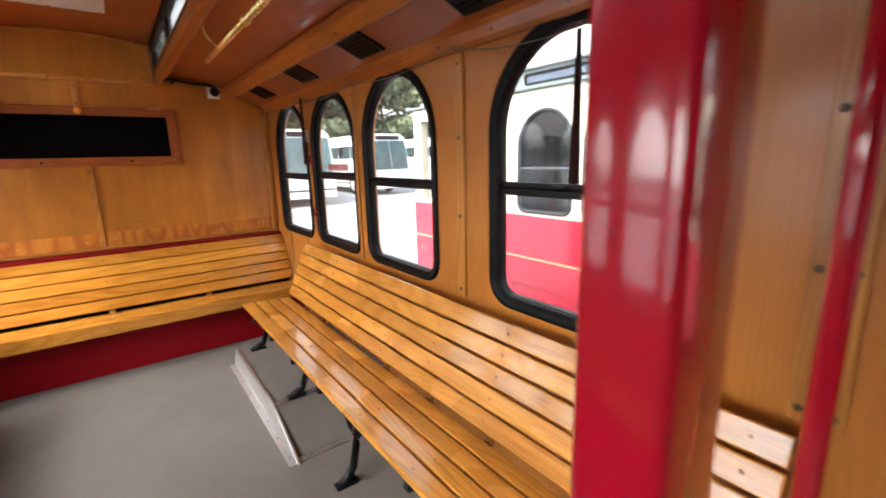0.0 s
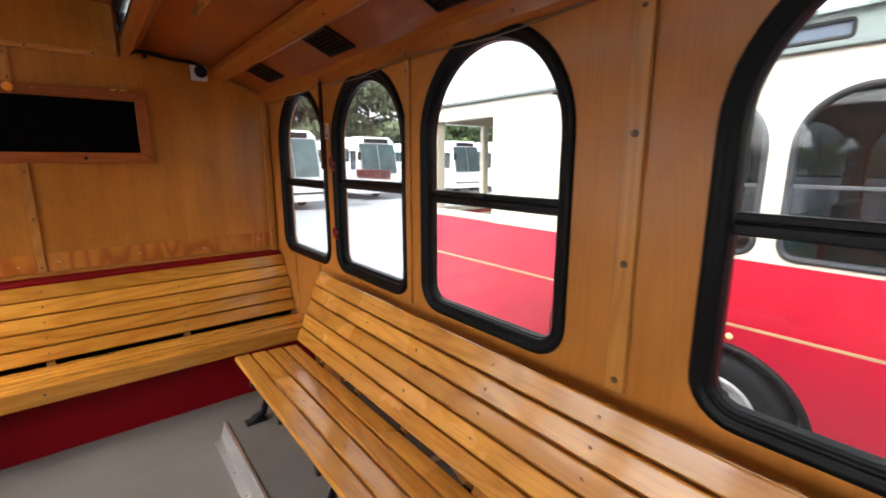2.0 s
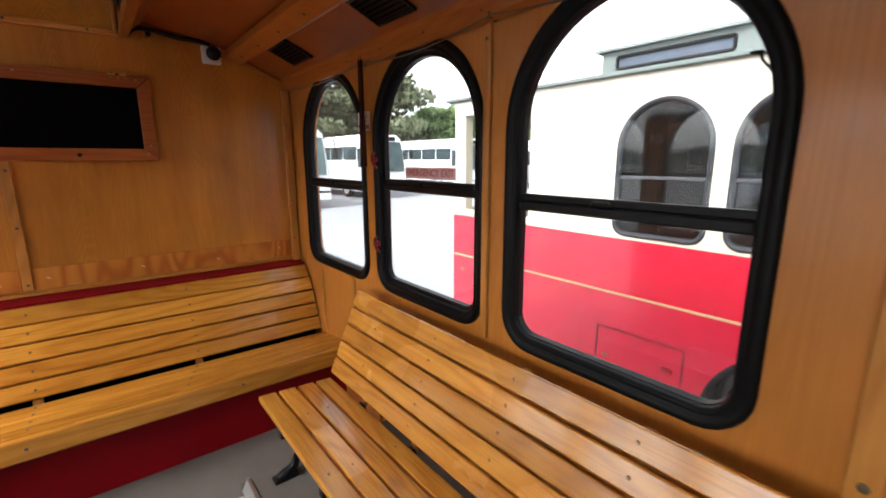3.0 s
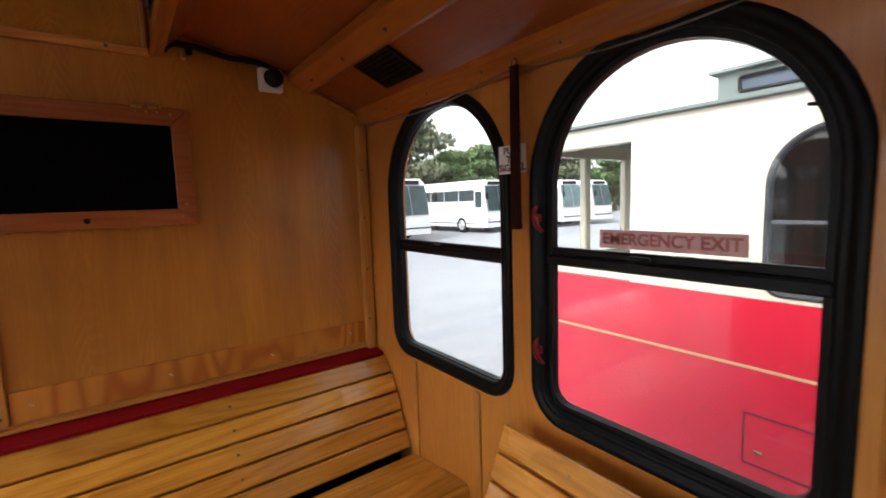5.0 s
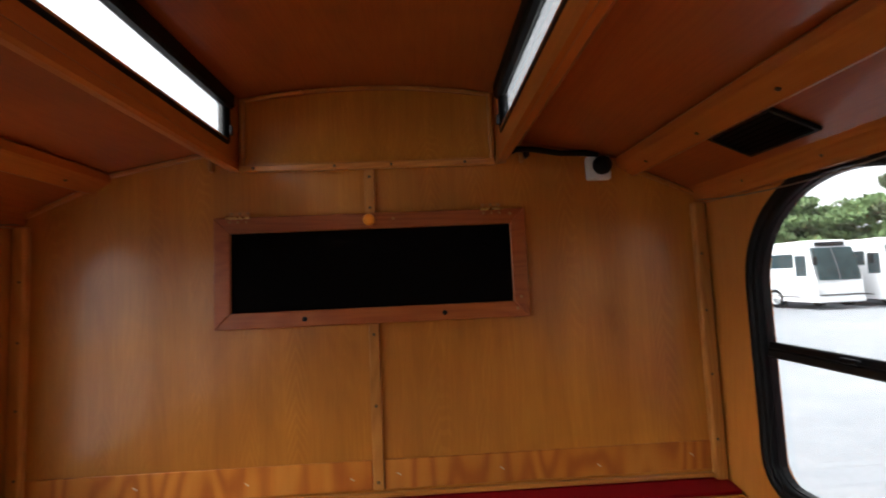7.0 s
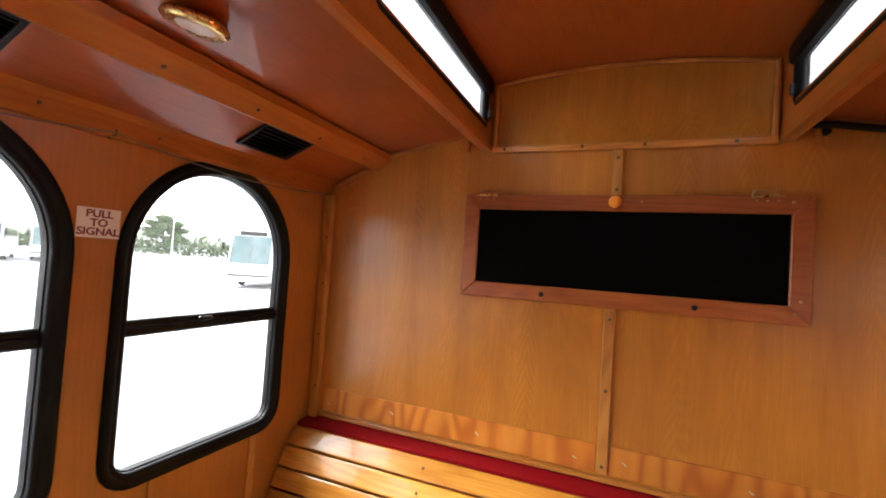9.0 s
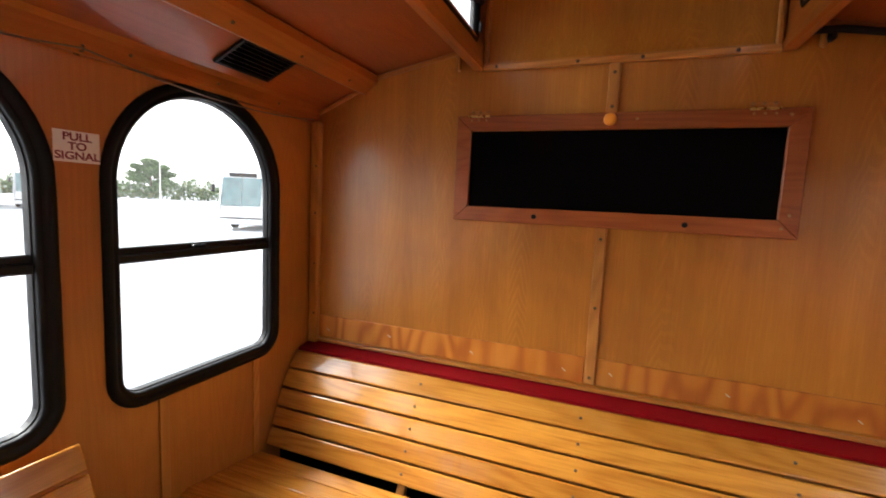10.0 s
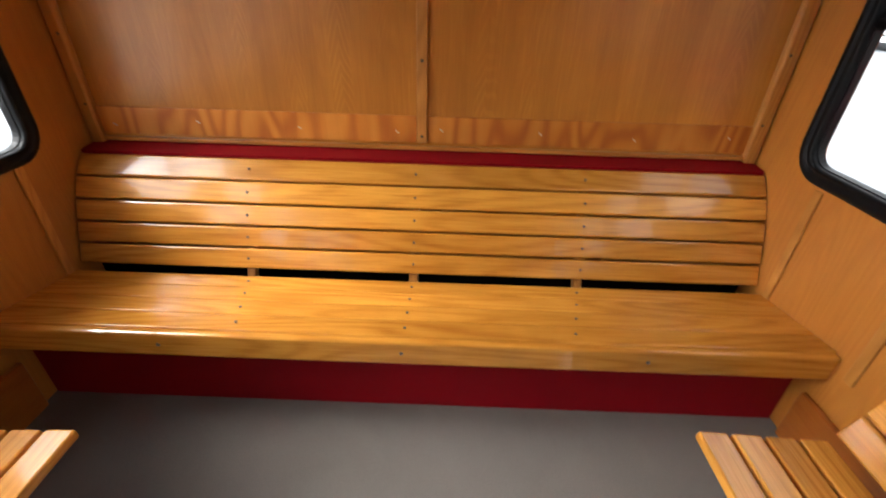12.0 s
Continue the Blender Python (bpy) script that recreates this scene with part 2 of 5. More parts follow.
STICKER_PINK = sticker_film("sticker_pale_red", (0.80, 0.60, 0.58))
STICKER_RED = sticker_film("sticker_red", (0.64, 0.24, 0.22))
CARPET = carpet("beige_grey_carpet")
GRAVEL = gravel("pale_gravel_lot")
GLASS = pane_glass("clear_glass", (0.95, 0.97, 0.98), dust=0.012)
TINTED = pane_glass("tinted_glass", (0.42, 0.435, 0.45))
# Grey tint added to cut the daylight coming in through the roof windows
ROOF_GLASS = pane_glass("dimming_roof_glass", (0.72, 0.73, 0.74), dust=0.02)
TRIM_GREY = plain("dull_grey_window_bar", (0.052, 0.055, 0.061), 0.5, 0.3)
ROOF_PANE = plain("blue_grey_roof_pane", (0.06, 0.075, 0.10), 0.6, vary=0.2, spec=0.2)
COACH_GLASS = plain("dark_coach_glass", (0.03, 0.045, 0.05), 0.06, coat=0.6, vary=0.2, bumps=0.0)
COACH_SCREEN = plain("greenish_windscreen", (0.12, 0.2, 0.21), 0.06, coat=0.8, vary=0.3, bumps=0.0)
CREAM = plain("cream_paint", (0.48, 0.445, 0.355), 0.25, coat=0.5, vary=0.04, bumps=0.0)
RED_BUS = plain("red_bus_paint", (0.40, 0.006, 0.026), 0.18, coat=0.8, vary=0.05, bumps=0.0)
GOLD = plain("gold_pinstripe", (0.36, 0.26, 0.13), 0.4, vary=0.08)
GREY_GREEN = plain("grey_green_roof_paint", (0.10, 0.122, 0.116), 0.6, coat=0.0, vary=0.05)
TYRE = plain("tyre_rubber", (0.009, 0.010, 0.012), 0.75, vary=0.3, spec=0.15)
WHITE_COACH = plain("white_coach_paint", (0.62, 0.63, 0.64), 0.25, coat=0.5, vary=0.04, bumps=0.0)
BARK = plain("bark", (0.09, 0.065, 0.045), 0.9, vary=0.3, bumps=0.5)
LEAF_OLIVE = foliage("olive_leaves", (0.05, 0.068, 0.032), (0.115, 0.13, 0.065))
LEAF_GREEN = foliage("green_leaves", (0.05, 0.092, 0.028), (0.115, 0.178, 0.06))
GRASS = plain("far_grass", (0.10, 0.17, 0.05), 0.9, vary=0.3)
TEAL = plain("teal_seat", (0.02, 0.22, 0.22), 0.5)


# ---- mesh helpers ----
def part(name, bm, material, parent=None, label="", smooth=False):
    me = bpy.data.meshes.new(name)
    bmesh.ops.recalc_face_normals(bm, faces=bm.faces)
    bm.to_mesh(me)
    bm.free()
    me.materials.append(material)
    if smooth:
        for p in me.polygons:
            p.use_smooth = True
    ob = new(name, me)
    if parent is not None:
        ob.parent = parent
    if label:
        ob["label"] = label
    return ob


def empty(name, loc=(0, 0, 0), label="", category="", group="", kind=""):
    ob = new(name)
    ob.empty_display_size = 0.1
    ob.location = loc
    return tagged(ob, label, category, group, kind)


def box_bm(size, bevel=0.0, centre=(0, 0, 0), segs=1):
    bm = bmesh.new()
    bmesh.ops.create_cube(bm, size=1)
    bmesh.ops.scale(bm, vec=size, verts=bm.verts)
    if bevel:
        bmesh.ops.bevel(bm, geom=list(bm.edges), offset=bevel, segments=segs, profile=0.5, affect='EDGES')
    bmesh.ops.translate(bm, vec=centre, verts=bm.verts)
    return bm


SHARED = {}


def piece(name, size, loc, material, parent=None, rot=(0, 0, 0), bevel=0.003, segs=1):
    """A bevelled board; alike boards share one mesh."""
    key = (name, tuple(round(s, 4) for s in size), material.name, bevel)
    if key not in SHARED:
        bm = box_bm(size, bevel, segs=segs)
        me = bpy.data.meshes.new(name)
        bm.to_mesh(me)
        bm.free()
        me.materials.append(material)
        SHARED[key] = me
    ob = new(name, SHARED[key])
    ob.matrix_basis = pose(*loc, *rot)
    if parent is not None:
        ob.parent = parent
    return ob


def screw(loc, normal, parent, material=None, r=0.006):
    """A round-headed screw with a slot, on a face with that normal."""
    material = material or STEEL
    key = ("screw", material.name, r)
    if key not in SHARED:
        bm = bmesh.new()
        rings = [(r, 0), (r * 0.95, 0.002), (r * 0.55, 0.0034)]
        vs = [[bm.verts.new((rr * math.cos(a * math.tau / 10), rr * math.sin(a * math.tau / 10), z)) for a in range(10)] for rr, z in rings]
        for i in range(2):
            for a in range(10):
                bm.faces.new((vs[i][a], vs[i][(a + 1) % 10], vs[i + 1][(a + 1) % 10], vs[i + 1][a]))
        bm.faces.new(vs[2])
        me = bpy.data.meshes.new("screw")
        bm.to_mesh(me)
        bm.free()
        me.materials.append(material)
        SHARED[key] = me
    ob = new("screw", SHARED[key])
    ob.matrix_basis = Matrix.Translation(loc) @ Vector(normal).to_track_quat("Z", "Y").to_matrix().to_4x4()
    if parent is not None:
        ob.parent = parent
    return ob


def extrude(pts, y0, y1):
    """A closed x, z outline pulled along y."""
    bm = bmesh.new()
    a = [bm.verts.new((x, y0, z)) for x, z in pts]
    b = [bm.verts.new((x, y1, z)) for x, z in pts]
    bm.faces.new(a)
    bm.faces.new(b[::-1])
    for i in range(len(pts)):
        j = (i + 1) % len(pts)
        bm.faces.new((a[i], b[i], b[j], a[j]))
    return bm


def tube_bm(path, r, sides=10, closed=False):
    bm = bmesh.new()
    rings, n = [], len(path)
    for i, p in enumerate(path):
        p = Vector(p)
        t = (Vector(path[min(i + 1, n - 1)]) - Vector(path[max(i - 1, 0)])).normalized()
        q = t.to_track_quat("Z", "Y")
        rr = r[i] if isinstance(r, (list, tuple)) else r
        rings.append([bm.verts.new(p + q @ Vector((rr * math.cos(a * math.tau / sides), rr * math.sin(a * math.tau / sides), 0))) for a in range(sides)])
    for i in range(n - 1):
        for a in range(sides):
            bm.faces.new((rings[i][a], rings[i][(a + 1) % sides], rings[i + 1][(a + 1) % sides], rings[i + 1][a]))
    bm.faces.new(rings[0][::-1])
    bm.faces.new(rings[-1])
    return bm


def lathe_bm(profile, sides=24, axis="z"):
    bm = bmesh.new()
    rings = []
    for r, h in profile:
        ring = []
        for a in range(sides):
            c, s = r * math.cos(a * math.tau / sides), r * math.sin(a * math.tau / sides)
            ring.append(bm.verts.new((c, s, h) if axis == "z" else ((h, c, s) if axis == "x" else (c, h, s))))
        rings.append(ring)
    for i in range(len(rings) - 1):
        for a in range(sides):
            bm.faces.new((rings[i][a], rings[i][(a + 1) % sides], rings[i + 1][(a + 1) % sides], rings[i + 1][a]))
    bm.faces.new(rings[0][::-1])
    bm.faces.new(rings[-1])
    return bm


def bar(name, p0, p1, w, h, material, parent=None, up=(0, 0, 1), bevel=0.004):
    """A bevelled bar from p0 to p1, w across and h along 'up'."""
    p0, p1 = Vector(p0), Vector(p1)
    d = p1 - p0
    z = d.normalized()
    y = (Vector(up) - z * Vector(up).dot(z)).normalized()
    x = y.cross(z)
    bm = box_bm((w, h, d.length), bevel)
    m = Matrix((x, y, z)).transposed().to_4x4()
    bmesh.ops.transform(bm, matrix=Matrix.Translation((p0 + p1) / 2) @ m, verts=bm.verts)
    return part(name, bm, material, parent)


def arch_outline(hw, zb, zt, rb, inset=0.0, n=14):
    """Arched window outline (y, z) round its own centre line, moved inwards by inset."""
    hw2, zb2, zt2, rb2 = hw - inset, zb + inset, zt - inset, max(0.012, rb - inset)
    spring = zt2 - hw2
    pts = [(hw2 * math.cos(i * math.pi / (2 * n)), spring + hw2 * math.sin(i * math.pi / (2 * n))) for i in range(2 * n + 1)]
    for k in range(7):
        a = math.pi + k * math.pi / 12
        pts.append((-hw2 + rb2 + rb2 * math.cos(a), zb2 + rb2 + rb2 * math.sin(a)))
    for k in range(7):
        a = 1.5 * math.pi + k * math.pi / 12
        pts.append((hw2 - rb2 + rb2 * math.cos(a), zb2 + rb2 + rb2 * math.sin(a)))
    return pts


def slot_outline(hw, zb, zt, rb, inset=0.0):
    pts = []
    hw, zb, zt, rb = hw - inset, zb + inset, zt - inset, max(0.006, rb - inset)
    for cy, cz, a0 in ((hw - rb, zt - rb, 0), (-hw + rb, zt - rb, 0.5), (-hw + rb, zb + rb, 1), (hw - rb, zb + rb, 1.5)):
        for k in range(7):
            a = math.pi * a0 + k * math.pi / 12
            pts.append((cy + rb * math.cos(a), cz + rb * math.sin(a)))
    return pts


def ring_bm(outline, profile):
    """Lofts closed loops: profile rows are (inset, x)."""
    bm = bmesh.new()
    loops = [[bm.verts.new((x, y, z)) for y, z in outline(i)] for i, x in profile]
    n = len(loops[0])
    for a, b in zip(loops, loops[1:] + loops[:1]):
        for i in range(n):
            j = (i + 1) % n
            bm.faces.new((a[i], a[j], b[j], b[i]))
    return bm


def sheet_bm(outline, x, thick):
    bm = bmesh.new()
    a = [bm.verts.new((x, y, z)) for y, z in outline]
    b = [bm.verts.new((x + thick, y, z)) for y, z in outline]
    bm.faces.new(a)
    bm.faces.new(b[::-1])
    for i in range(len(a)):
        j = (i + 1) % len(a)
        bm.faces.new((a[i], a[j], b[j], b[i]))
    return bm


def wall_bm(x0, x1, y0, y1, z0, z1, openings):
    """A wall along y between x0 and x1; openings are (y centre, half width, zb, zt, rb, arched)."""
    bm = bmesh.new()
    ys = {y0, y1}
    for yc, hw, zb, zt, rb, arched in openings:
        for i in range(33):
            ys.add(round(yc + hw * math.cos(math.pi * i / 32), 5))
    ys = sorted(ys)

    def edges(y, side):
        for yc, hw, zb, zt, rb, arched in openings:
            if yc - hw - 1e-6 <= y <= yc + hw + 1e-6 and yc - hw - 1e-6 <= side <= yc + hw + 1e-6:
                d = min(abs(y - yc), hw)
                k = max(0.0, d - (hw - rb))
                lo = zb + rb - math.sqrt(max(0, rb * rb - k * k))
                if arched:
                    hi = zt - hw + math.sqrt(max(0, hw * hw - d * d))
                else:
                    hi = zt - rb + math.sqrt(max(0, rb * rb - k * k))
                return lo, hi
        return None

    def quad(a, b, c, d):
        for x in (x0, x1):
            bm.faces.new([bm.verts.new((x, *p)) for p in (a, b, c, d)])

    def side_quad(a, b):
        bm.faces.new([bm.verts.new(v) for v in ((x0, *a), (x0, *b), (x1, *b), (x1, *a))])

    for ya, yb in zip(ys, ys[1:]):
        mid_y = (ya + yb) / 2
        ea, eb = edges(ya, mid_y), edges(yb, mid_y)
        if ea is None or eb is None:
            quad((ya, z0), (yb, z0), (yb, z1), (ya, z1))
        else:
            quad((ya, z0), (yb, z0), (yb, eb[0]), (ya, ea[0]))
            quad((ya, ea[1]), (yb, eb[1]), (yb, z1), (ya, z1))
            side_quad((ya, ea[0]), (yb, eb[0]))
            side_quad((ya, ea[1]), (yb, eb[1]))
        side_quad((ya, z0), (yb, z0))
        side_quad((ya, z1), (yb, z1))
    for y in (y0, y1):
        side_quad((y, z0), (y, z1))
    for yc, hw, zb, zt, rb, arched in openings:
        for y in (yc - hw, yc + hw):
            side_quad((y, zb + rb), (y, (zt - hw) if arched else zt - rb))
    bmesh.ops.remove_doubles(bm, verts=bm.verts, dist=1e-5)
    return bm


def words(text, size, material, parent, m, name="lettering", extrude_by=0.0006):
    cu = bpy.data.curves.new(name, 'FONT')
    cu.body, cu.size, cu.extrude = text, size, extrude_by
    cu.offset = size * 0.025
    cu.align_x, cu.align_y = 'CENTER', 'CENTER'
    tmp = bpy.data.objects.new(name, cu)
    scene.collection.objects.link(tmp)
    me = bpy.data.meshes.new_from_object(tmp.evaluated_get(bpy.context.evaluated_depsgraph_get()))
    bpy.data.objects.remove(tmp)
    me.materials.append(material)
    ob = new(name, me)
    ob.matrix_basis = m
    if parent is not None:
        ob.parent = parent
    return ob


# ---- the bus body: floor, walls, ceiling ----
HALF, FRONT, GROUND, FLOOR = 1.2, -6.4, -0.82, -0.045
# side windows: y centre, half width, sill, crown, corner radius
RIGHT_WIN = [(-0.527, 0.338, 0.679, 1.638, 0.105), (-1.264, 0.328, 0.680, 1.632, 0.105), (-2.008, 0.329, 0.678, 1.634, 0.105), (-2.985, 0.328, 0.686, 1.628, 0.105),
             (-4.45, 0.328, 0.686, 1.628, 0.105)]
# The left window at -3.72 is unseen, added to brighten the right wall
LEFT_WIN = [(-0.534, 0.323, 0.659, 1.621, 0.10), (-1.283, 0.332, 0.658, 1.626, 0.105), (-2.03, 0.329, 0.678, 1.628, 0.105), (-2.985, 0.328, 0.686, 1.628, 0.105),
            (-3.72, 0.328, 0.686, 1.628, 0.105), (-4.45, 0.328, 0.686, 1.628, 0.105)]


def opening(w):
    y, hw, zb, zt, rb = w
    return (y, hw - 0.02, zb + 0.02, zt - 0.02, rb - 0.02, True)


tagged(part("wall_right", wall_bm(HALF, HALF + 0.06, FRONT, 0.0, -0.45, 1.70, [opening(w) for w in RIGHT_WIN]), OAK_WALL),
       "honey oak plywood side wall with arched openings", "wall", kind="structure")
tagged(part("wall_left", wall_bm(-HALF - 0.06, -HALF, FRONT, 0.0, -0.45, 1.70, [opening(w) for w in LEFT_WIN]), OAK_WALL),
       "honey oak plywood side wall with arched openings", "wall", kind="structure")
END = [(1.27, -0.45), (1.27, 1.69), (0.94, 1.80), (0.52, 1.875), (0.487, 1.875), (0.487, 2.06), (0.25, 2.09), (0.0, 2.10)]
END = END + [(-x, z) for x, z in END[-2::-1]]
REAR = END[:4] + [(0.458, 1.875), (0.458, 1.79), (-0.458, 1.79), (-0.458, 1.875)] + END[-4:]


def cove_bm():
    """The end of the raised roof: a shallow hollow that curls forward at its foot and sides."""
    bm = bmesh.new()
    nx, nz = 28, 14
    front, back = [], []
    for j in range(nz + 1):
        z = 1.786 + 0.32 * j / nz
        g = math.sin(min(1.0, (z - 1.786) / 0.14) * math.pi / 2)
        row, row2 = [], []
        for i in range(nx + 1):
            x = -0.458 + 0.916 * i / nx
            f = math.sqrt(max(0.0, 1 - (max(0.0, abs(x) - 0.358) / 0.1) ** 2))
            row.append(bm.verts.new((x, 0.035 * f * g, z)))
            row2.append(bm.verts.new((x, 0.12, z)))
        front.append(row)
        back.append(row2)
    for j in range(nz):
        for i in range(nx):
            bm.faces.new((front[j][i], front[j][i + 1], front[j + 1][i + 1], front[j + 1][i]))
            bm.faces.new((back[j][i], back[j + 1][i], back[j + 1][i + 1], back[j][i + 1]))
    for j in range(nz):
        for i in (0, nx):
            bm.faces.new((front[j][i], front[j + 1][i], back[j + 1][i], back[j][i]))
    for i in range(nx):
        for j in (0, nz):
            bm.faces.new((front[j][i], front[j][i + 1], back[j][i + 1], back[j][i]))
    return bm


tagged(part("wall_rear_cove", cove_bm(), OAK_REAR, smooth=True), "hollow curved oak plywood end of the raised roof", "wall", kind="structure")
tagged(part("wall_rear", extrude(REAR, 0.0, 0.05), OAK_REAR),
       "flame-grained oak plywood rear wall of the bus", "wall", kind="structure")
# Unseen end wall, left without a windscreen to keep front light off the rear
tagged(part("wall_front", extrude(END, FRONT - 0.06, FRONT), OAK_WALL), "unseen plain oak front wall closing the bus to front light", "wall", kind="structure")
tagged(part("floor", box_bm((2.4, 6.4, 0.06), 0, (0, FRONT / 2, FLOOR - 0.03)), CARPET),
       "worn beige-grey carpeted bus floor", "floor", kind="structure")

ceil = bmesh.new()


def add_profile(pts, y0=FRONT, y1=0.0):
    b2 = extrude(pts, y0, y1)
    tmp = bpy.data.meshes.new("tmp")
    b2.to_mesh(tmp)
    b2.free()
    ceil.from_mesh(tmp)
    bpy.data.meshes.remove(tmp)


for s in (1, -1):
    add_profile([(s * x, z) for x, z in ((1.26, 1.612), (0.94, 1.752), (0.94, 1.79), (1.26, 1.70))])
    add_profile([(s * x, z) for x, z in ((0.935, 1.775), (0.52, 1.852), (0.52, 1.89), (0.935, 1.815))])
outer = [(x, 2.032 + 0.042 * (1 - (x / 0.47) ** 2)) for x in [0.47 - 0.94 * i / 16 for i in range(17)]]
add_profile(outer + [(x, z + 0.04) for x, z in outer[::-1]], y1=0.115)
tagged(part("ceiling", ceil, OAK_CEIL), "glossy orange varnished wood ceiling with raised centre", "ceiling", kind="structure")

for s, side in ((1, "right"), (-1, "left")):
    tagged(part("roof_skin_" + side, extrude([(s * x, z) for x, z in ((1.29, 1.705), (0.95, 1.825), (0.52, 1.895), (0.487, 1.86), (0.487, 1.875), (0.53, 1.905), (0.95, 1.84), (1.29, 1.72))], FRONT, 0.05), WHITE_COACH), "white painted outer roof sheet", "roof", kind="structure")
tagged(part("roof_skin_top", extrude([(x, z + 0.045) for x, z in outer] + [(x, z + 0.06) for x, z in outer[::-1]], FRONT, 0.14), WHITE_COACH), "white painted outer roof sheet", "roof", kind="structure")

CL_Y = [-0.485, -1.34, -2.20, -3.06]
for s, side in ((1, "right"), (-1, "left")):
    lo, hi = (0.455, 0.487) if s > 0 else (-0.487, -0.455)
    tagged(part("wall_clerestory_" + side, wall_bm(lo, hi, FRONT, 0.0, 1.776, 2.036, [(y + (0.015 if s < 0 else -0.015), 0.413, 1.868, 2.020, 0.03, False) for y in CL_Y]), OAK_TRIM_Y),
           "varnished wood wall of the raised roof lights", "wall", kind="structure")
    tagged(part("trim_roof_beam_" + side, extrude([(s * x, z) for x, z in ((0.548, 1.853), (0.54, 1.838), (0.462, 1.772), (0.45, 1.776), (0.45, 1.80), (0.515, 1.86))], FRONT, -0.002), OAK_TRIM_Y),
           "varnished wooden beam below the roof lights", "beam", kind="structure")
    tagged(part("trim_ceiling_beam_" + side, extrude([(s * x, z) for x, z in ((0.978, 1.738), (0.968, 1.716), (0.95, 1.712), (0.892, 1.752), (0.885, 1.775), (0.90, 1.79), (0.95, 1.78))], FRONT, -0.002), OAK_TRIM_Y),
           "varnished wooden beam along the ceiling", "beam", kind="structure")
    tagged(part("trim_cornice_" + side, extrude([(s * x, z) for x, z in ((1.199, 1.60), (1.182, 1.602), (1.172, 1.615), (1.16, 1.648), (1.14, 1.668), (1.199, 1.66))], FRONT, -0.002), OAK_TRIM_Y),
           "varnished wooden cornice moulding", "moulding", kind="structure")

# roof lights
for s in (1, -1):
    for y in CL_Y:
        rl = empty("roof_window", (s * 0.455, y + (0.015 if s < 0 else -0.015), 0), "long low roof window in a black rubber frame", "window", "roof windows", "structure")
        if s < 0:
            rl.rotation_euler = (0, 0, math.pi)
        part("gasket", ring_bm(lambda i: slot_outline(0.412, 1.838, 2.019, 0.04, i), [(0.001, 0.006), (0.008, -0.001), (0.02, -0.002), (0.03, 0.006), (0.03, 0.03), (0.001, 0.031)]), RUBBER, rl, smooth=True)
        part("top_frame", box_bm((0.034, 0.83, 0.056), 0.008, (0.004, 0, 2.004)), RUBBER, rl, "deep black top rail")
        part("latch", box_bm((0.012, 0.016, 0.034), 0.003, (-0.004, 0.40 * (1 if s > 0 else -1), 1.90)), TRIM_GREY, rl, "small grey metal latch")
        g = part("pane", sheet_bm(slot_outline(0.384, 1.862, 1.992, 0.012), 0.016, 0.004), ROOF_GLASS, rl, "glass pane with a tint added to dim the daylight")

# ---- side windows ----
def side_window(WIN, bar=1.092, lip=0.049):
    win = empty("window", (0, 0, 0), "arched window in a thick black rubber gasket", "window", "side windows", "structure")
    out = lambda i: arch_outline(*WIN, i)
    part("gasket", ring_bm(out, [(0.0, -0.002), (0.003, -0.010), (0.011, -0.014), (0.024, -0.011), (0.029, -0.004), (0.033, -0.007), (0.042, -0.004), (0.044, 0.004), (0.044, 0.033), (0.026, 0.048), (0.0, 0.062)]), RUBBER, win, smooth=True)
    part("window_frame", ring_bm(out, [(0.040, 0.012), (lip - 0.002, 0.014), (lip, 0.034), (0.040, 0.034)]), BLACK_METAL, win)
    hw = WIN[0] - 0.043
    bm = box_bm((0.030, 2 * hw, 0.026), 0.005, (0.022, 0, bar))
    b2 = box_bm((0.020, 2 * hw, 0.02), 0.004, (0.026, 0, bar + 0.022))
    tmp = bpy.data.meshes.new("tmp")
    b2.to_mesh(tmp)
    b2.free()
    bm.from_mesh(tmp)
    bpy.data.meshes.remove(tmp)
    part("transom", bm, BLACK_METAL, win, "black metal sliding transom bar")
    latch = part("latch", box_bm((0.014, 0.05, 0.014), 0.004, (0.005, 0.03, bar + 0.02)), BLACK_METAL, win)
    upper = [(y, z) for y, z in arch_outline(*WIN, 0.045)]
    lowp = slot_outline(WIN[0] - 0.045, WIN[1] + 0.045, bar + 0.012, 0.055)
    up = [(y, max(z, bar + 0.012)) for y, z in upper if z > bar + 0.012] + [(-hw + 0.003, bar + 0.012), (hw - 0.003, bar + 0.012)]
    for o in (up, lowp):
        g = part("pane", sheet_bm(o, 0.028, 0.004), GLASS, win, "clear glass pane")
        g.visible_shadow = False
    return win


for w, rail_z, lip in zip(RIGHT_WIN, (1.104, 1.120, 1.102, 1.106, 1.106), (0.049, 0.060, 0.049, 0.049, 0.049)):
    sw = side_window(w[1:], rail_z, lip)
    sw.matrix_basis = pose(HALF, w[0], 0)
    ye = -w[1] + 0.05
    part("sash_catch", tube_bm([(0.022, ye - 0.006, 1.35), (0.018, ye + 0.006, 1.378), (0.016, ye + 0.022, 1.398), (0.016, ye + 0.024, 1.41), (0.018, ye + 0.042, 1.412)], [0.0022, 0.003, 0.003, 0.005, 0.003], 6), BLACK_METAL, sw, "small black sash catch", True)
for w in LEFT_WIN:
    side_window(w[1:]).matrix_basis = pose(-HALF, w[0], 0, 0, 0, 180)

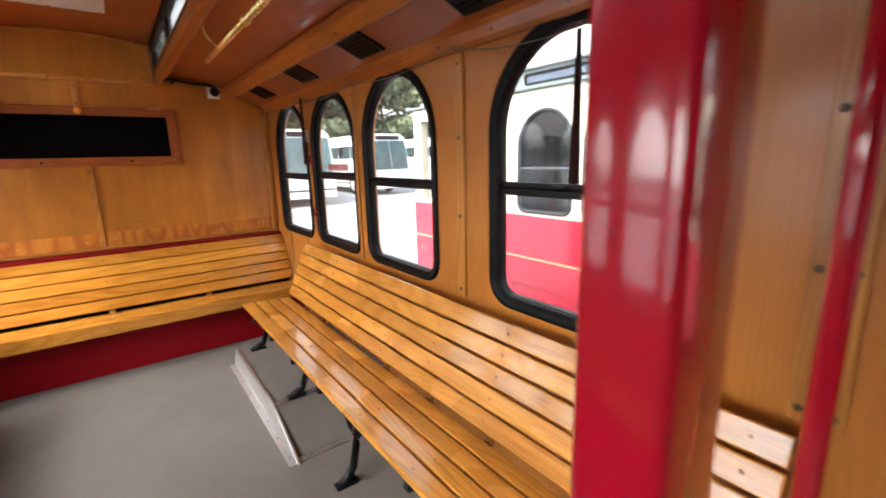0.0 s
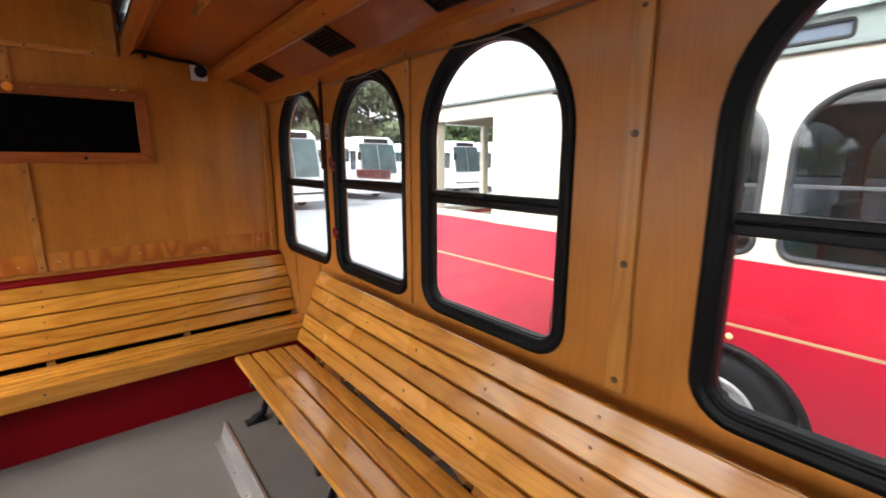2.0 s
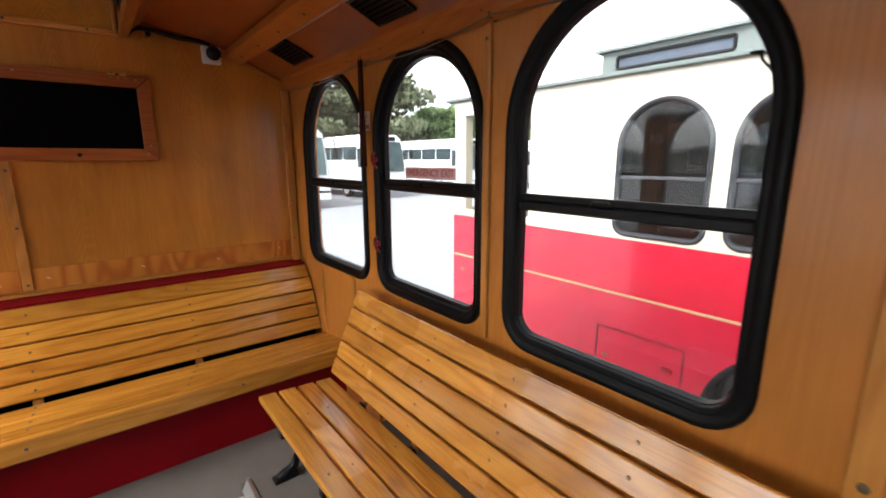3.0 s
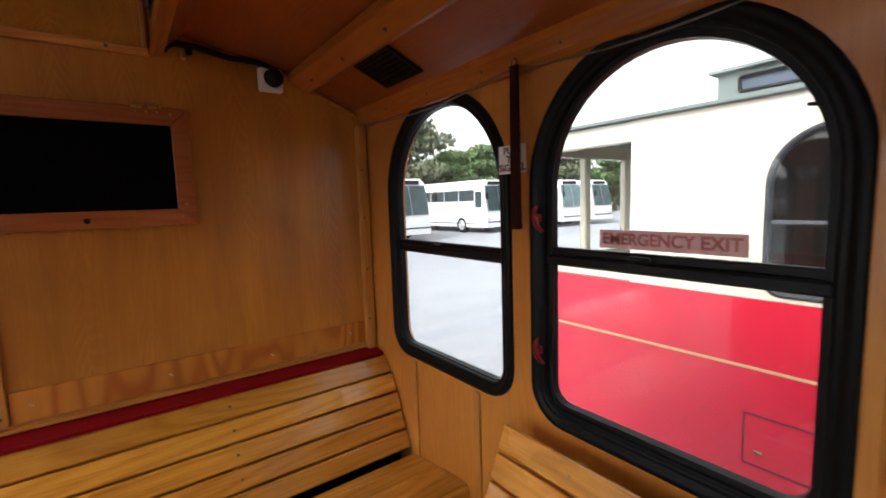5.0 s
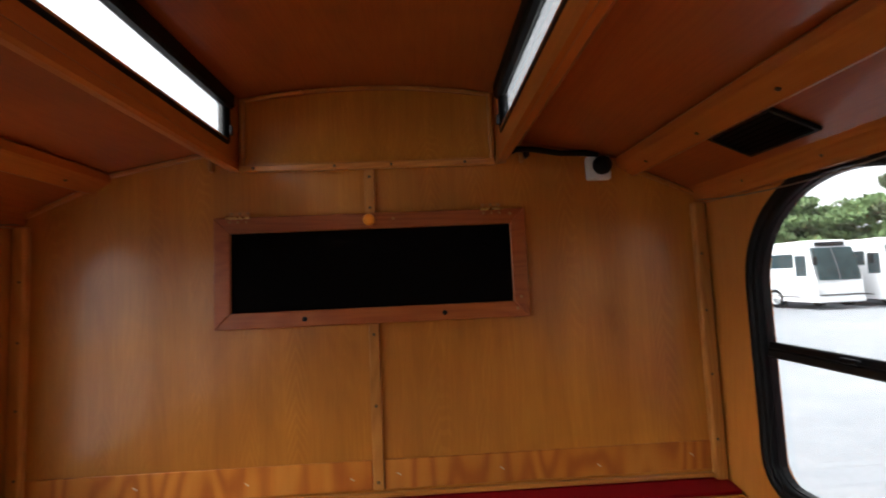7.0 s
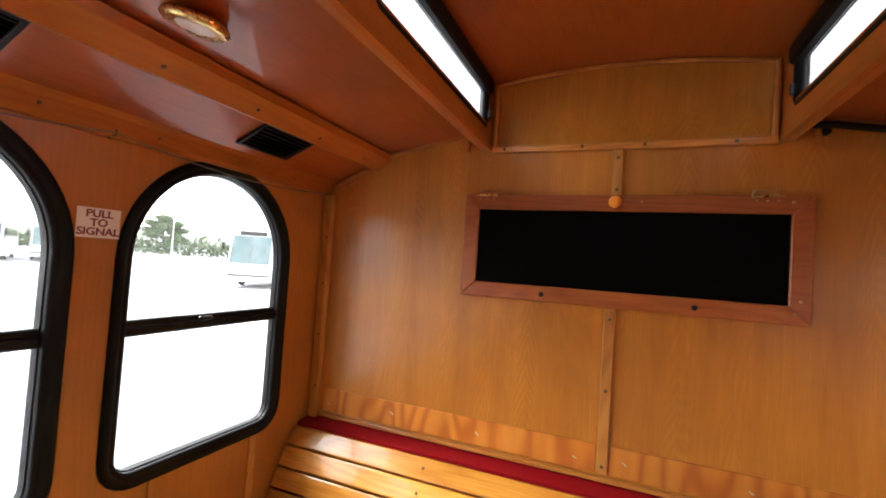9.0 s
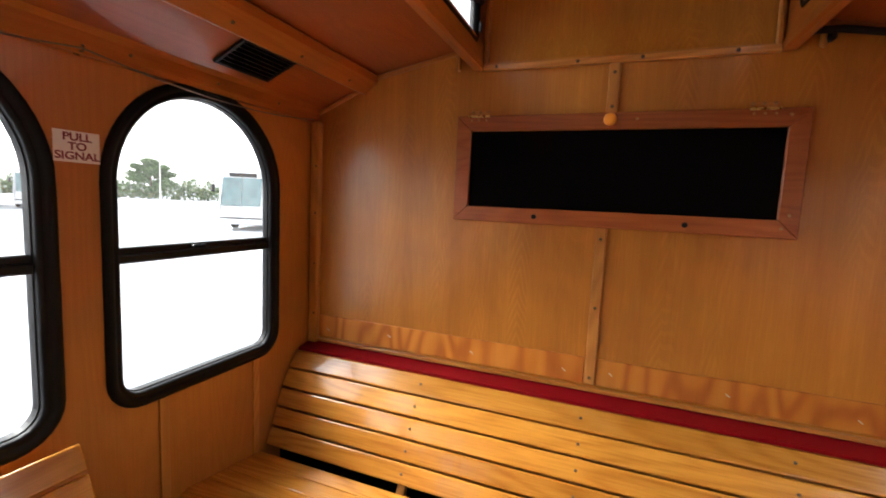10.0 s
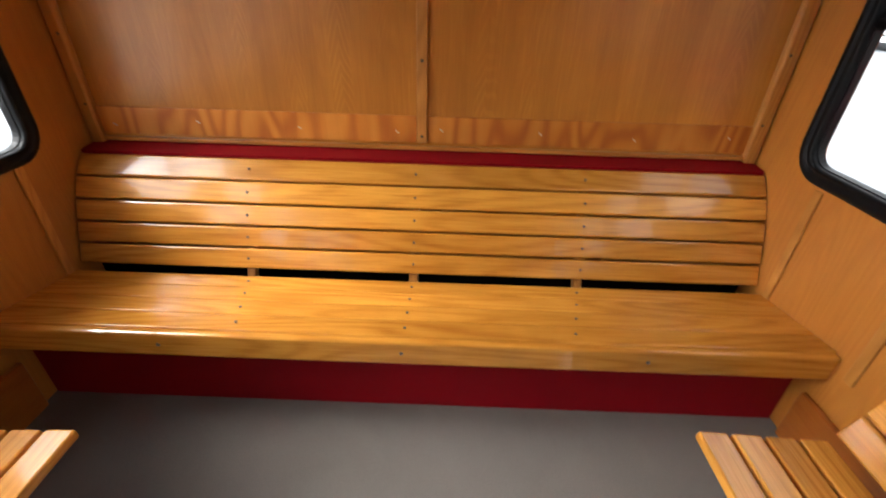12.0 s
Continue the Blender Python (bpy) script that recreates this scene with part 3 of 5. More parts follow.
# ---- wall battens, bolts ----
for s, ys, side in ((1, [-1.603, -2.496, -3.628], "right"), (-1, [-1.655, -2.51, -3.36], "left")):
    for y in ys:
        wide = 0.09 if y == -3.628 else (0.05 if abs(y) > 2.0 else 0.028)
        t = tagged(piece("trim_batten_" + side, (0.012, wide, 0.93), (s * (HALF - 0.006), y, 1.135), OAK_TRIM, None, bevel=0.003),
                   "narrow honey oak batten over a panel joint", "batten", kind="structure")
        if wide > 0.04:
            for z in (0.702, 0.998, 1.297):
                for dy in ((-0.028, 0.028) if wide > 0.06 else (0,)):
                    screw((s * (-0.006), dy, z - 1.135), (-s, 0, 0), t, DARK_STEEL, 0.009)
        screw((s * (-0.006), 0, 1.56 - 1.135), (-s, 0, 0), t, DARK_STEEL, 0.006)
    for y in (-0.33, -0.70):
        tagged(piece("trim_batten_" + side, (0.008, 0.03, 0.40), (s * (HALF - 0.004), y, 0.47), OAK_TRIM, None, bevel=0.002),
               "narrow honey oak batten low on the wall", "batten", kind="structure")
    c = tagged(piece("trim_corner_" + side, (0.045, 0.03, 0.99), (s * 1.172, -0.014, 1.11), OAK_TRIM, None, bevel=0.008, segs=2),
               "honey oak corner moulding", "moulding", kind="structure")
    for z in (0.78, 1.0, 1.22, 1.42):
        screw((-s * 0.008, -0.015, z - 1.11), (0, -1, 0), c, DARK_STEEL, 0.005)

# ---- rear wall dressing ----
rv = -0.009
t = tagged(piece("trim_batten_rear", (0.036, 0.014, 0.56), (0, -0.007, 0.955), OAK_TRIM, None), "honey oak batten down the rear wall", "batten", kind="structure")
for z in (0.70, 0.95, 1.19):
    screw((0, -0.007, z - 0.955), (0, -1, 0), t, DARK_STEEL, 0.006)
t = tagged(piece("trim_batten_rear", (0.036, 0.014, 0.17), (0, -0.007, 1.685), OAK_TRIM, None), "short honey oak batten above the black panel", "batten", kind="structure")
for z in (1.63, 1.74):
    screw((0, -0.007, z - 1.685), (0, -1, 0), t, DARK_STEEL, 0.006)
t = tagged(piece("trim_rail_rear", (0.90, 0.016, 0.024), (0, -0.008, 1.782), OAK_TRIM_X, None), "honey oak rail under the raised roof end", "moulding", kind="structure")
for x in (-0.40, -0.12, 0.08, 0.34):
    screw((x, -0.008, 0), (0, -1, 0), t, DARK_STEEL, 0.006)
for s, side in ((1, "right"), (-1, "left")):
    tagged(bar("trim_rear_" + side, (s * 1.17, -0.008, 1.64), (s * 0.965, -0.008, 1.728), 0.014, 0.016, OAK_TRIM_X), "thin wooden moulding at the ceiling", "moulding", kind="structure")
    tagged(bar("trim_rear_" + side, (s * 0.895, -0.008, 1.772), (s * 0.545, -0.008, 1.842), 0.014, 0.016, OAK_TRIM_X), "thin wooden moulding at the ceiling", "moulding", kind="structure")
    tagged(bar("trim_rear_" + side, (s * 0.545, -0.01, 1.85), (s * 0.545, -0.01, 1.775), 0.016, 0.018, OAK_TRIM, up=(0, 1, 0)), "small wooden block under the roof beam", "moulding", kind="structure")
    tagged(bar("trim_rear_" + side, (s * 0.44, -0.008, 1.79), (s * 0.44, -0.008, 2.03), 0.016, 0.018, OAK_TRIM, up=(0, 1, 0)), "upright wooden moulding beside the roof end", "moulding", kind="structure")
for i in range(8):
    xa, xb = -0.45 + i * 0.9 / 8, -0.45 + (i + 1) * 0.9 / 8
    f = lambda x: 2.024 + 0.042 * (1 - (x / 0.47) ** 2)
    tagged(bar("trim_arch_rear", (xa, -0.007, f(xa)), (xb, -0.007, f(xb)), 0.012, 0.012, OAK_TRIM_X, bevel=0.003), "thin curved moulding under the roof", "moulding", kind="structure")
for x0, x1, z in ((-1.165, -0.02, 0.722), (0.02, 1.165, 0.722)):
    ply = tagged(piece("trim_plywood_strip", (x1 - x0, 0.008, 0.095), ((x0 + x1) / 2, -0.004, z), PLY, None, bevel=0.002), "rough orange plywood strip above the bench", "plywood", kind="structure")
    for sx in ((-1.10, -0.797, -0.436, -0.088) if x0 < 0 else (0.069, 0.419, 0.753, 1.08)):
        stp = piece("staple", (0.016, 0.003, 0.003), (sx - (x0 + x1) / 2, -0.005, -0.004 + 0.01 * math.sin(sx * 7)), ALU, ply, (0, 35, 0), 0.001)
tagged(piece("trim_ledge", (2.36, 0.022, 0.014), (0, -0.011, 0.659), OAK_TRIM_X, None), "thin pale wooden ledge over the red strip", "moulding", kind="structure")

# black hatch in a reddish wooden frame
hatch = empty("wall_hatch", (0, 0, 1.42), "black panel hatch in a reddish wooden frame", "hatch")
X0, X1, Z0, Z1 = -0.535, 0.543, 1.228 - 1.42, 1.610 - 1.42
part("panel", box_bm((0.99, 0.008, 0.29), 0, (0, -0.0055, 0)), BLACK_PANEL, hatch, "matt black panel")
fw = 0.055


def mitre(p, material=CHERRY):
    bm = bmesh.new()
    a = [bm.verts.new((x, -0.001, z)) for x, z in p]
    b = [bm.verts.new((x, -0.021, z)) for x, z in p]
    bm.faces.new(a)
    bm.faces.new(b[::-1])
    for i in range(4):
        bm.faces.new((a[i], a[(i + 1) % 4], b[(i + 1) % 4], b[i]))
    bmesh.ops.bevel(bm, geom=[e for e in bm.edges if abs(e.verts[0].co.y + 0.021) < 1e-4 and abs(e.verts[1].co.y + 0.021) < 1e-4], offset=0.003, segments=1, affect='EDGES')
    return part("frame_rail", bm, material, hatch)


mitre([(X0, Z0), (X1, Z0), (X1 - fw, Z0 + fw), (X0 + fw, Z0 + fw)])
mitre([(X0, Z1), (X1, Z1), (X1 - fw, Z1 - fw), (X0 + fw, Z1 - fw)])
mitre([(X0, Z0), (X0, Z1), (X0 + fw, Z1 - fw), (X0 + fw, Z0 + fw)])
mitre([(X1, Z0), (X1, Z1), (X1 - fw, Z1 - fw), (X1 - fw, Z0 + fw)])
for x in (-0.231, 0.246):
    screw((x, -0.021, Z0 + 0.026), (0, -1, 0), hatch, BLACK_METAL, 0.009)
for x, z in ((0.08, Z1 - 0.022), (0.50, Z0 + 0.03), (0.49, Z1 - 0.02), (0.515, Z0 + 0.07)):
    screw((x, -0.021, z), (0, -1, 0), hatch, STEEL, 0.005)
for hx in (-0.452, 0.425):
    h = part("hinge", box_bm((0.08, 0.005, 0.008), 0.001, (hx, -0.023, Z1 - 0.002)), BRASS, hatch, "small steel hinge")
    part("hinge_leaf", box_bm((0.07, 0.003, 0.02), 0.001, (hx, -0.003, Z1 + 0.012)), OAK_TRIM_X, h)
    for dx in (-0.028, 0, 0.028):
        screw((hx + dx, -0.005, Z1 + 0.016), (0, -1, 0), hatch, STEEL, 0.005)
        screw((hx + dx, -0.021, Z1 - 0.016), (0, -1, 0), hatch, STEEL, 0.004)
knob = part("knob", lathe_bm([(0.006, 0), (0.007, -0.014), (0.018, -0.018), (0.021, -0.026), (0.018, -0.034), (0.008, -0.037)], 16, "y"), ORANGE, hatch, "round orange knob", True)
knob.location = (-0.002, -0.018, 1.583 - 1.42)

# camera dome and its cable
dome = empty("security_camera", (0.818, -0.001, 1.742), "small white box with a black camera dome", "camera")
part("base", box_bm((0.085, 0.03, 0.085), 0.006, (0, -0.016, 0)), WHITE_PLASTIC, dome)
d2 = part("dome", lathe_bm([(0.034, 0), (0.034, -0.012), (0.03, -0.024), (0.02, -0.034), (0.006, -0.038)], 20, "y"), BLACK_METAL, dome, "black dome", True)
d2.location = (0.008, -0.028, 0.006)
tagged(part("cable", tube_bm([(0.485, -0.03, 1.80), (0.52, -0.035, 1.815), (0.58, -0.03, 1.815), (0.68, -0.028, 1.798), (0.77, -0.028, 1.796), (0.815, -0.024, 1.786)], 0.011, 8), BLACK_METAL, smooth=True),
       "black corrugated cable along the rear wall", "cable")
for x in (0.49, 0.56):
    tagged(part("cable_clip", box_bm((0.022, 0.03, 0.03), 0.006, (x, -0.016, 1.803)), BLACK_METAL), "black plastic cable clip", "clip", "cable clips")

# ---- ceiling fittings ----
SLOPE = math.degrees(math.atan2(1.752 - 1.612, 0.32))


def vent(s, y):
    v = empty("air_vent", (0, 0, 0), "black louvred air vent in the ceiling", "vent", "ceiling vents")
    part("backing", box_bm((0.12, 0.205, 0.004), 0.001, (0, 0, -0.001)), BLACK_PANEL, v)
    for x, y2, sx, sy in ((-0.062, 0, 0.012, 0.22), (0.062, 0, 0.012, 0.22), (0, -0.104, 0.12, 0.012), (0, 0.104, 0.12, 0.012)):
        part("frame_bar", box_bm((sx, sy, 0.01), 0.002, (x, y2, -0.004)), BLACK_METAL, v)
    for k in range(6):
        piece("slat", (0.014, 0.196, 0.002), (-0.045 + k * 0.018, 0, -0.004), RUBBER, v, (0, 35, 0), 0.0)
    x = 1.045
    v.matrix_basis = pose(s * x, y, 1.612 + (1.26 - x) / 0.32 * 0.14 - 0.003, 0, s * SLOPE, 0)
    return v


for s in (1, -1):
    for y in (-0.485, -1.275, -2.01, -2.75, -3.49):
        vent(s, y)
    for y in (-0.15, -0.42, -0.69, -0.96, -1.23, -1.5, -1.77, -2.04, -2.31, -2.6, -2.9, -3.2):
        tagged(screw((s * 0.925, y, 1.727), (-s * 0.6, 0, -1), None, DARK_STEEL, 0.006), "small dark screw in the ceiling beam", "screw", "beam screws")
        tagged(screw((s * 1.168, y - 0.1, 1.63), (-s, 0, -0.5), None, DARK_STEEL, 0.005), "small dark screw in the cornice", "screw", "cornice screws")

rail = empty("grab_rail", (0, 0, 0), "brass grab rail with a twisted part under the ceiling", "grab rail")
RX, RZ = 0.59, 1.735
part("rod", tube_bm([(RX, -1.2, RZ), (RX, -1.205, RZ), (RX, -2.0, RZ)], [0.009, 0.0125, 0.0125], 14), BRASS, rail, "plain brass rod", True)
part("collar", tube_bm([(RX, -1.985, RZ), (RX, -1.99, RZ), (RX, -2.02, RZ), (RX, -2.025, RZ)], [0.0135, 0.019, 0.019, 0.0135], 16), BRASS, rail, "brass collar", True)
bm = bmesh.new()
steps, turns = 1000, 90
ringv = []
for i in range(steps + 1):
    y = -2.0 - 2.4 * i / steps
    tw = turns * math.tau * i / steps
    ring = []
    for a in range(12):
        th = a * math.tau / 12
        r = 0.0135 + 0.0022 * math.cos(2 * (th - tw))
        ring.append(bm.verts.new((RX + r * math.cos(th), y, RZ + r * math.sin(th))))
    ringv.append(ring)
for i in range(steps):
    for a in range(12):
        bm.faces.new((ringv[i][a], ringv[i][(a + 1) % 12], ringv[i + 1][(a + 1) % 12], ringv[i + 1][a]))
bm.faces.new(ringv[0])
bm.faces.new(ringv[-1][::-1])
part("twisted_rod", bm, BRASS, rail, "twisted brass rod", True)
for y in (-1.55, -2.6, -3.6):
    part("bracket", tube_bm([(RX - 0.06, y, 1.838), (RX - 0.06, y, 1.80), (RX - 0.045, y, 1.765), (RX - 0.02, y, 1.74), (RX, y, RZ - 0.012)], [0.009, 0.005, 0.005, 0.005, 0.006], 8), BRASS, rail, "bent brass bracket", True)

hatch2 = empty("roof_hatch", (0, 0, 0), "white roof hatch surround with screws", "roof hatch")
part("surround", box_bm((0.47, 0.5, 0.016), 0.005, (-0.02, -0.855, 2.056), 2), WHITE_PLASTIC, hatch2)
part("lid", box_bm((0.36, 0.38, 0.012), 0.005, (-0.02, -0.86, 2.046), 2), WHITE_PLASTIC, hatch2, "white hatch lid")
for x in (-0.235, -0.13, -0.02, 0.09, 0.195):
    screw((x, -0.625, 2.0475), (0, 0, -1), hatch2, STEEL, 0.007)

lamp = empty("ceiling_light", (0, 0, 0), "round brass-rimmed ceiling light, unlit", "ceiling light", "ceiling lights")
part("rim", lathe_bm([(0.045, 0), (0.062, 0.0), (0.066, -0.008), (0.058, -0.016), (0.045, -0.014)], 28), BRASS, lamp, "", True)
part("lens", lathe_bm([(0.046, -0.004), (0.044, -0.012), (0.025, -0.018), (0.006, -0.02)], 24), WHITE_PLASTIC, lamp, "clouded glass lens", True)
lamp.matrix_basis = pose(-0.80, -0.985, 1.797, 0, 10.5, 0)
copy_thing(lamp, pose(-0.80, -2.4, 1.797, 0, 10.5, 0))

# pull cords
for s, hooks in ((1, [0.0, -0.87, -1.6, -2.465, -3.32, -4.2]), (-1, [0.0, -0.87, -1.65, -2.5, -3.35, -4.2])):
    pts = []
    for a, b in zip(hooks, hooks[1:]):
        for k in range(8):
            u = k / 8
            pts.append((s * (1.172 - 0.01 * 4 * u * (1 - u)), a + (b - a) * u - 0.03, 1.612 - (0.06 if abs(a) > 2 else 0.035) * 4 * u * (1 - u)))
    tagged(part("pull_cord", tube_bm(pts, 0.0022, 6), plain("grey_cord", (0.15, 0.125, 0.095), 0.6), smooth=True), "thin grey signal cord strung along the windows", "cord")
    for y in hooks[1:5]:
        hk = empty("cord_hook", (s * 1.196, y - 0.03, 1.612), "small dark metal cord hook", "hook", "cord hooks")
        part("plate", box_bm((0.006, 0.014, 0.03), 0.002, (-s * 0.003, 0, 0)), DARK_STEEL, hk)
        part("eye", tube_bm([(-s * 0.004, 0, 0.008), (-s * 0.018, 0, 0.012), (-s * 0.03, 0, 0.004), (-s * 0.027, 0, -0.008), (-s * 0.012, 0, -0.006)], 0.003, 6), DARK_STEEL, hk, "", True)


def strap(y, x, z0, z1, top):
    bm = bmesh.new()
    rows = []
    for i in range(13):
        u = i / 12
        w = top + (0.030 - top) * min(1, u * 1.15)
        t = 0.005 + 0.004 * u
        z = z0 + (z1 - z0) * u
        rows.append([bm.verts.new((x + a * t, y + b * w * 0.5, z)) for a, b in ((-1, -0.8), (-1, 0.8), (-0.5, 1), (0.5, 1), (1, 0.8), (1, -0.8), (0.5, -1), (-0.5, -1))])
    for r0, r1 in zip(rows, rows[1:]):
        for k in range(8):
            bm.faces.new((r0[k], r0[(k + 1) % 8], r1[(k + 1) % 8], r1[k]))
    bm.faces.new(rows[0]); bm.faces.new(rows[-1][::-1])
    st = empty("hanging_strap", (0, 0, 0), "dark red-brown strap hanging from the signal cord", "strap", "hanging straps")
    part("strap", bm, DARK_STRAP, st)
    loop = [(x, y + 0.009 * math.cos(a * math.tau / 12), z0 + 0.008 + 0.009 * math.sin(a * math.tau / 12)) for a in range(13)]
    part("ring", tube_bm(loop, 0.0022, 6), DARK_STEEL, st, "small steel ring", True)
    part("end_cap", box_bm((0.02, 0.032, 0.018), 0.004, (x, y, z1 + 0.004)), DARK_STRAP, st, "dark stitched end")


strap(-3.04, 1.168, 1.552, 1.148, 0.014)
strap(-0.925, 1.155, 1.61, 1.205, 0.027)


def signal_sign(m):
    sg = empty("signal_sign", (0, 0, 0), "small white sign reading pull to signal", "sign", "signal signs")
    part("plate", box_bm((0.1, 0.075, 0.002), 0.0005), SIGN_WHITE, sg)
    for k, tx in enumerate(("PULL", "TO", "SIGNAL")):
        o = words(tx, 0.026, SIGN_RED, sg, pose(0, 0.0225 - k * 0.0225, 0.0012))
        o.scale = (1.1, 1, 1)
    sg.matrix_basis = m


signal_sign(pose(-HALF + 0.0025, -0.904, 1.381, 90, 0, 90))
signal_sign(pose(HALF - 0.0145, -0.884, 1.384, 90, 0, -90))

em = empty("exit_sticker", (0, 0, 0), "pale sticker reading emergency exit on the window", "sticker")
part("backing", box_bm((0.302, 0.042, 0.001)), STICKER_PINK, em)
o = words("EMERGENCY EXIT", 0.0355, STICKER_RED, em, pose(0, 0, 0.001))
em.matrix_basis = pose(HALF + 0.026, -1.275, 1.180, 90, 0, -90)
for z in (1.228, 0.884):
    lt = empty("exit_latch", (HALF - 0.022, -0.974, z), "red plastic emergency window latch", "latch", "exit latches")
    part("lever", tube_bm([(0, 0, 0.03), (-0.012, -0.002, 0.02), (-0.014, -0.004, 0), (-0.01, -0.01, -0.02), (0, -0.018, -0.034)], [0.004, 0.007, 0.008, 0.007, 0.004], 8), RED_PLASTIC, lt, "", True)
    part("pivot", box_bm((0.014, 0.022, 0.02), 0.003, (0.002, 0, 0)), RED_PLASTIC, lt)


# ---- benches ----
def side_bench(y_rear, y_front, s):
    """Slatted bench along a side wall, built for the right side; s mirrors it."""
    b = empty("slatted_bench", (0, 0, 0), "varnished oak slatted bench on black cast-iron legs along the wall", "bench", "side benches")
    L = y_rear - y_front
    yc = (y_rear + y_front) / 2
    seat_w = 0.066
    for k in range(4):
        x = 0.698 + k * 0.0755
        piece("seat_slat", (seat_w, L, 0.024), (s * x, yc, 0.329 - 0.0045 * k), SLAT_Y, b, (0, s * 3, 0), 0.005, 2)
    n = 5
    p0, p1 = Vector((0.968, 0.342)), Vector((1.112, 0.682))
    lean = math.degrees(math.atan2(p1.x - p0.x, p1.y - p0.y))
    for k in range(n):
        c = p0.lerp(p1, (k + 0.5) / n)
        piece("back_slat", (0.022, L, 0.066), (s * c.x, yc, c.y), SLAT_Y, b, (0, s * lean, 0), 0.005, 2)
    # bearers and screws
    y = y_rear - 0.22
    nrm = Vector((-math.cos(radians(lean)), 0, math.sin(radians(lean))))
    while y > y_front:
        bar("bearer", (s * 0.67, y, 0.293), (s * 1.0, y, 0.279), 0.03, 0.03, BLACK_METAL, b)
        bar("back_bearer", (s * 0.995, y, 0.28), (s * 1.142, y, 0.662), 0.03, 0.018, OAK_TRIM, b, up=(1, 0, 0))
        for k in range(4):
            screw((s * (0.698 + k * 0.0755), y, 0.3415 - 0.0045 * k), (0, 0, 1), b, STEEL, 0.0045)
        for k in range(n):
            c = p0.lerp(p1, (k + 0.5) / n)
            screw((s * (c.x + 0.0115 * nrm.x), y, c.y + 0.0115 * nrm.z), (s * nrm.x, 0, nrm.z), b, STEEL, 0.0045)
        y -= 0.345
    return b


def iron_leg(parent, s, y, foot):
    """Curved cast-iron bench leg with a splayed foot and scroll brace."""
    h = 0.283 - foot
    q = [(0.715, 0.283), (0.735, 0.283 - h * 0.25), (0.745, 0.283 - h * 0.5), (0.725, 0.283 - h * 0.8), (0.69, foot + 0.02), (0.66, foot + 0.012)]
    leg = part("leg", tube_bm([(s * x, y, z) for x, z in q], [0.017, 0.02, 0.016, 0.017, 0.02, 0.013], 8), BLACK_METAL, parent, "black cast-iron leg", True)
    part("foot", box_bm((0.09, 0.045, 0.014), 0.004, (s * 0.69, y, foot + 0.007)), BLACK_METAL, leg)
    q2 = [(0.74, 0.283 - h * 0.45), (0.80, 0.283 - h * 0.35), (0.85, 0.283 - h * 0.1), (0.86, 0.283)]
    part("scroll", tube_bm([(s * x, y, z) for x, z in q2], 0.011, 8), BLACK_METAL, leg, "", True)
    q3 = [(0.96, 0.278), (0.99, 0.283 - h * 0.5), (1.02, foot + 0.014)]
    part("rear_leg", tube_bm([(s * x, y, z) for x, z in q3], 0.015, 8), BLACK_METAL, leg, "", True)


BOX_H = 0.088
br = side_bench(-0.920, -3.625, 1)
for y, f in ((-1.10, BOX_H), (-1.80, BOX_H), (-2.36, FLOOR), (-3.38, FLOOR)):
    iron_leg(br, 1, y, f)
bl = side_bench(-0.975, -4.6, -1)
for y, f in ((-1.12, BOX_H), (-1.80, BOX_H), (-2.36, FLOOR), (-3.2, FLOOR), (-4.2, FLOOR)):
    iron_leg(bl, -1, y, f)

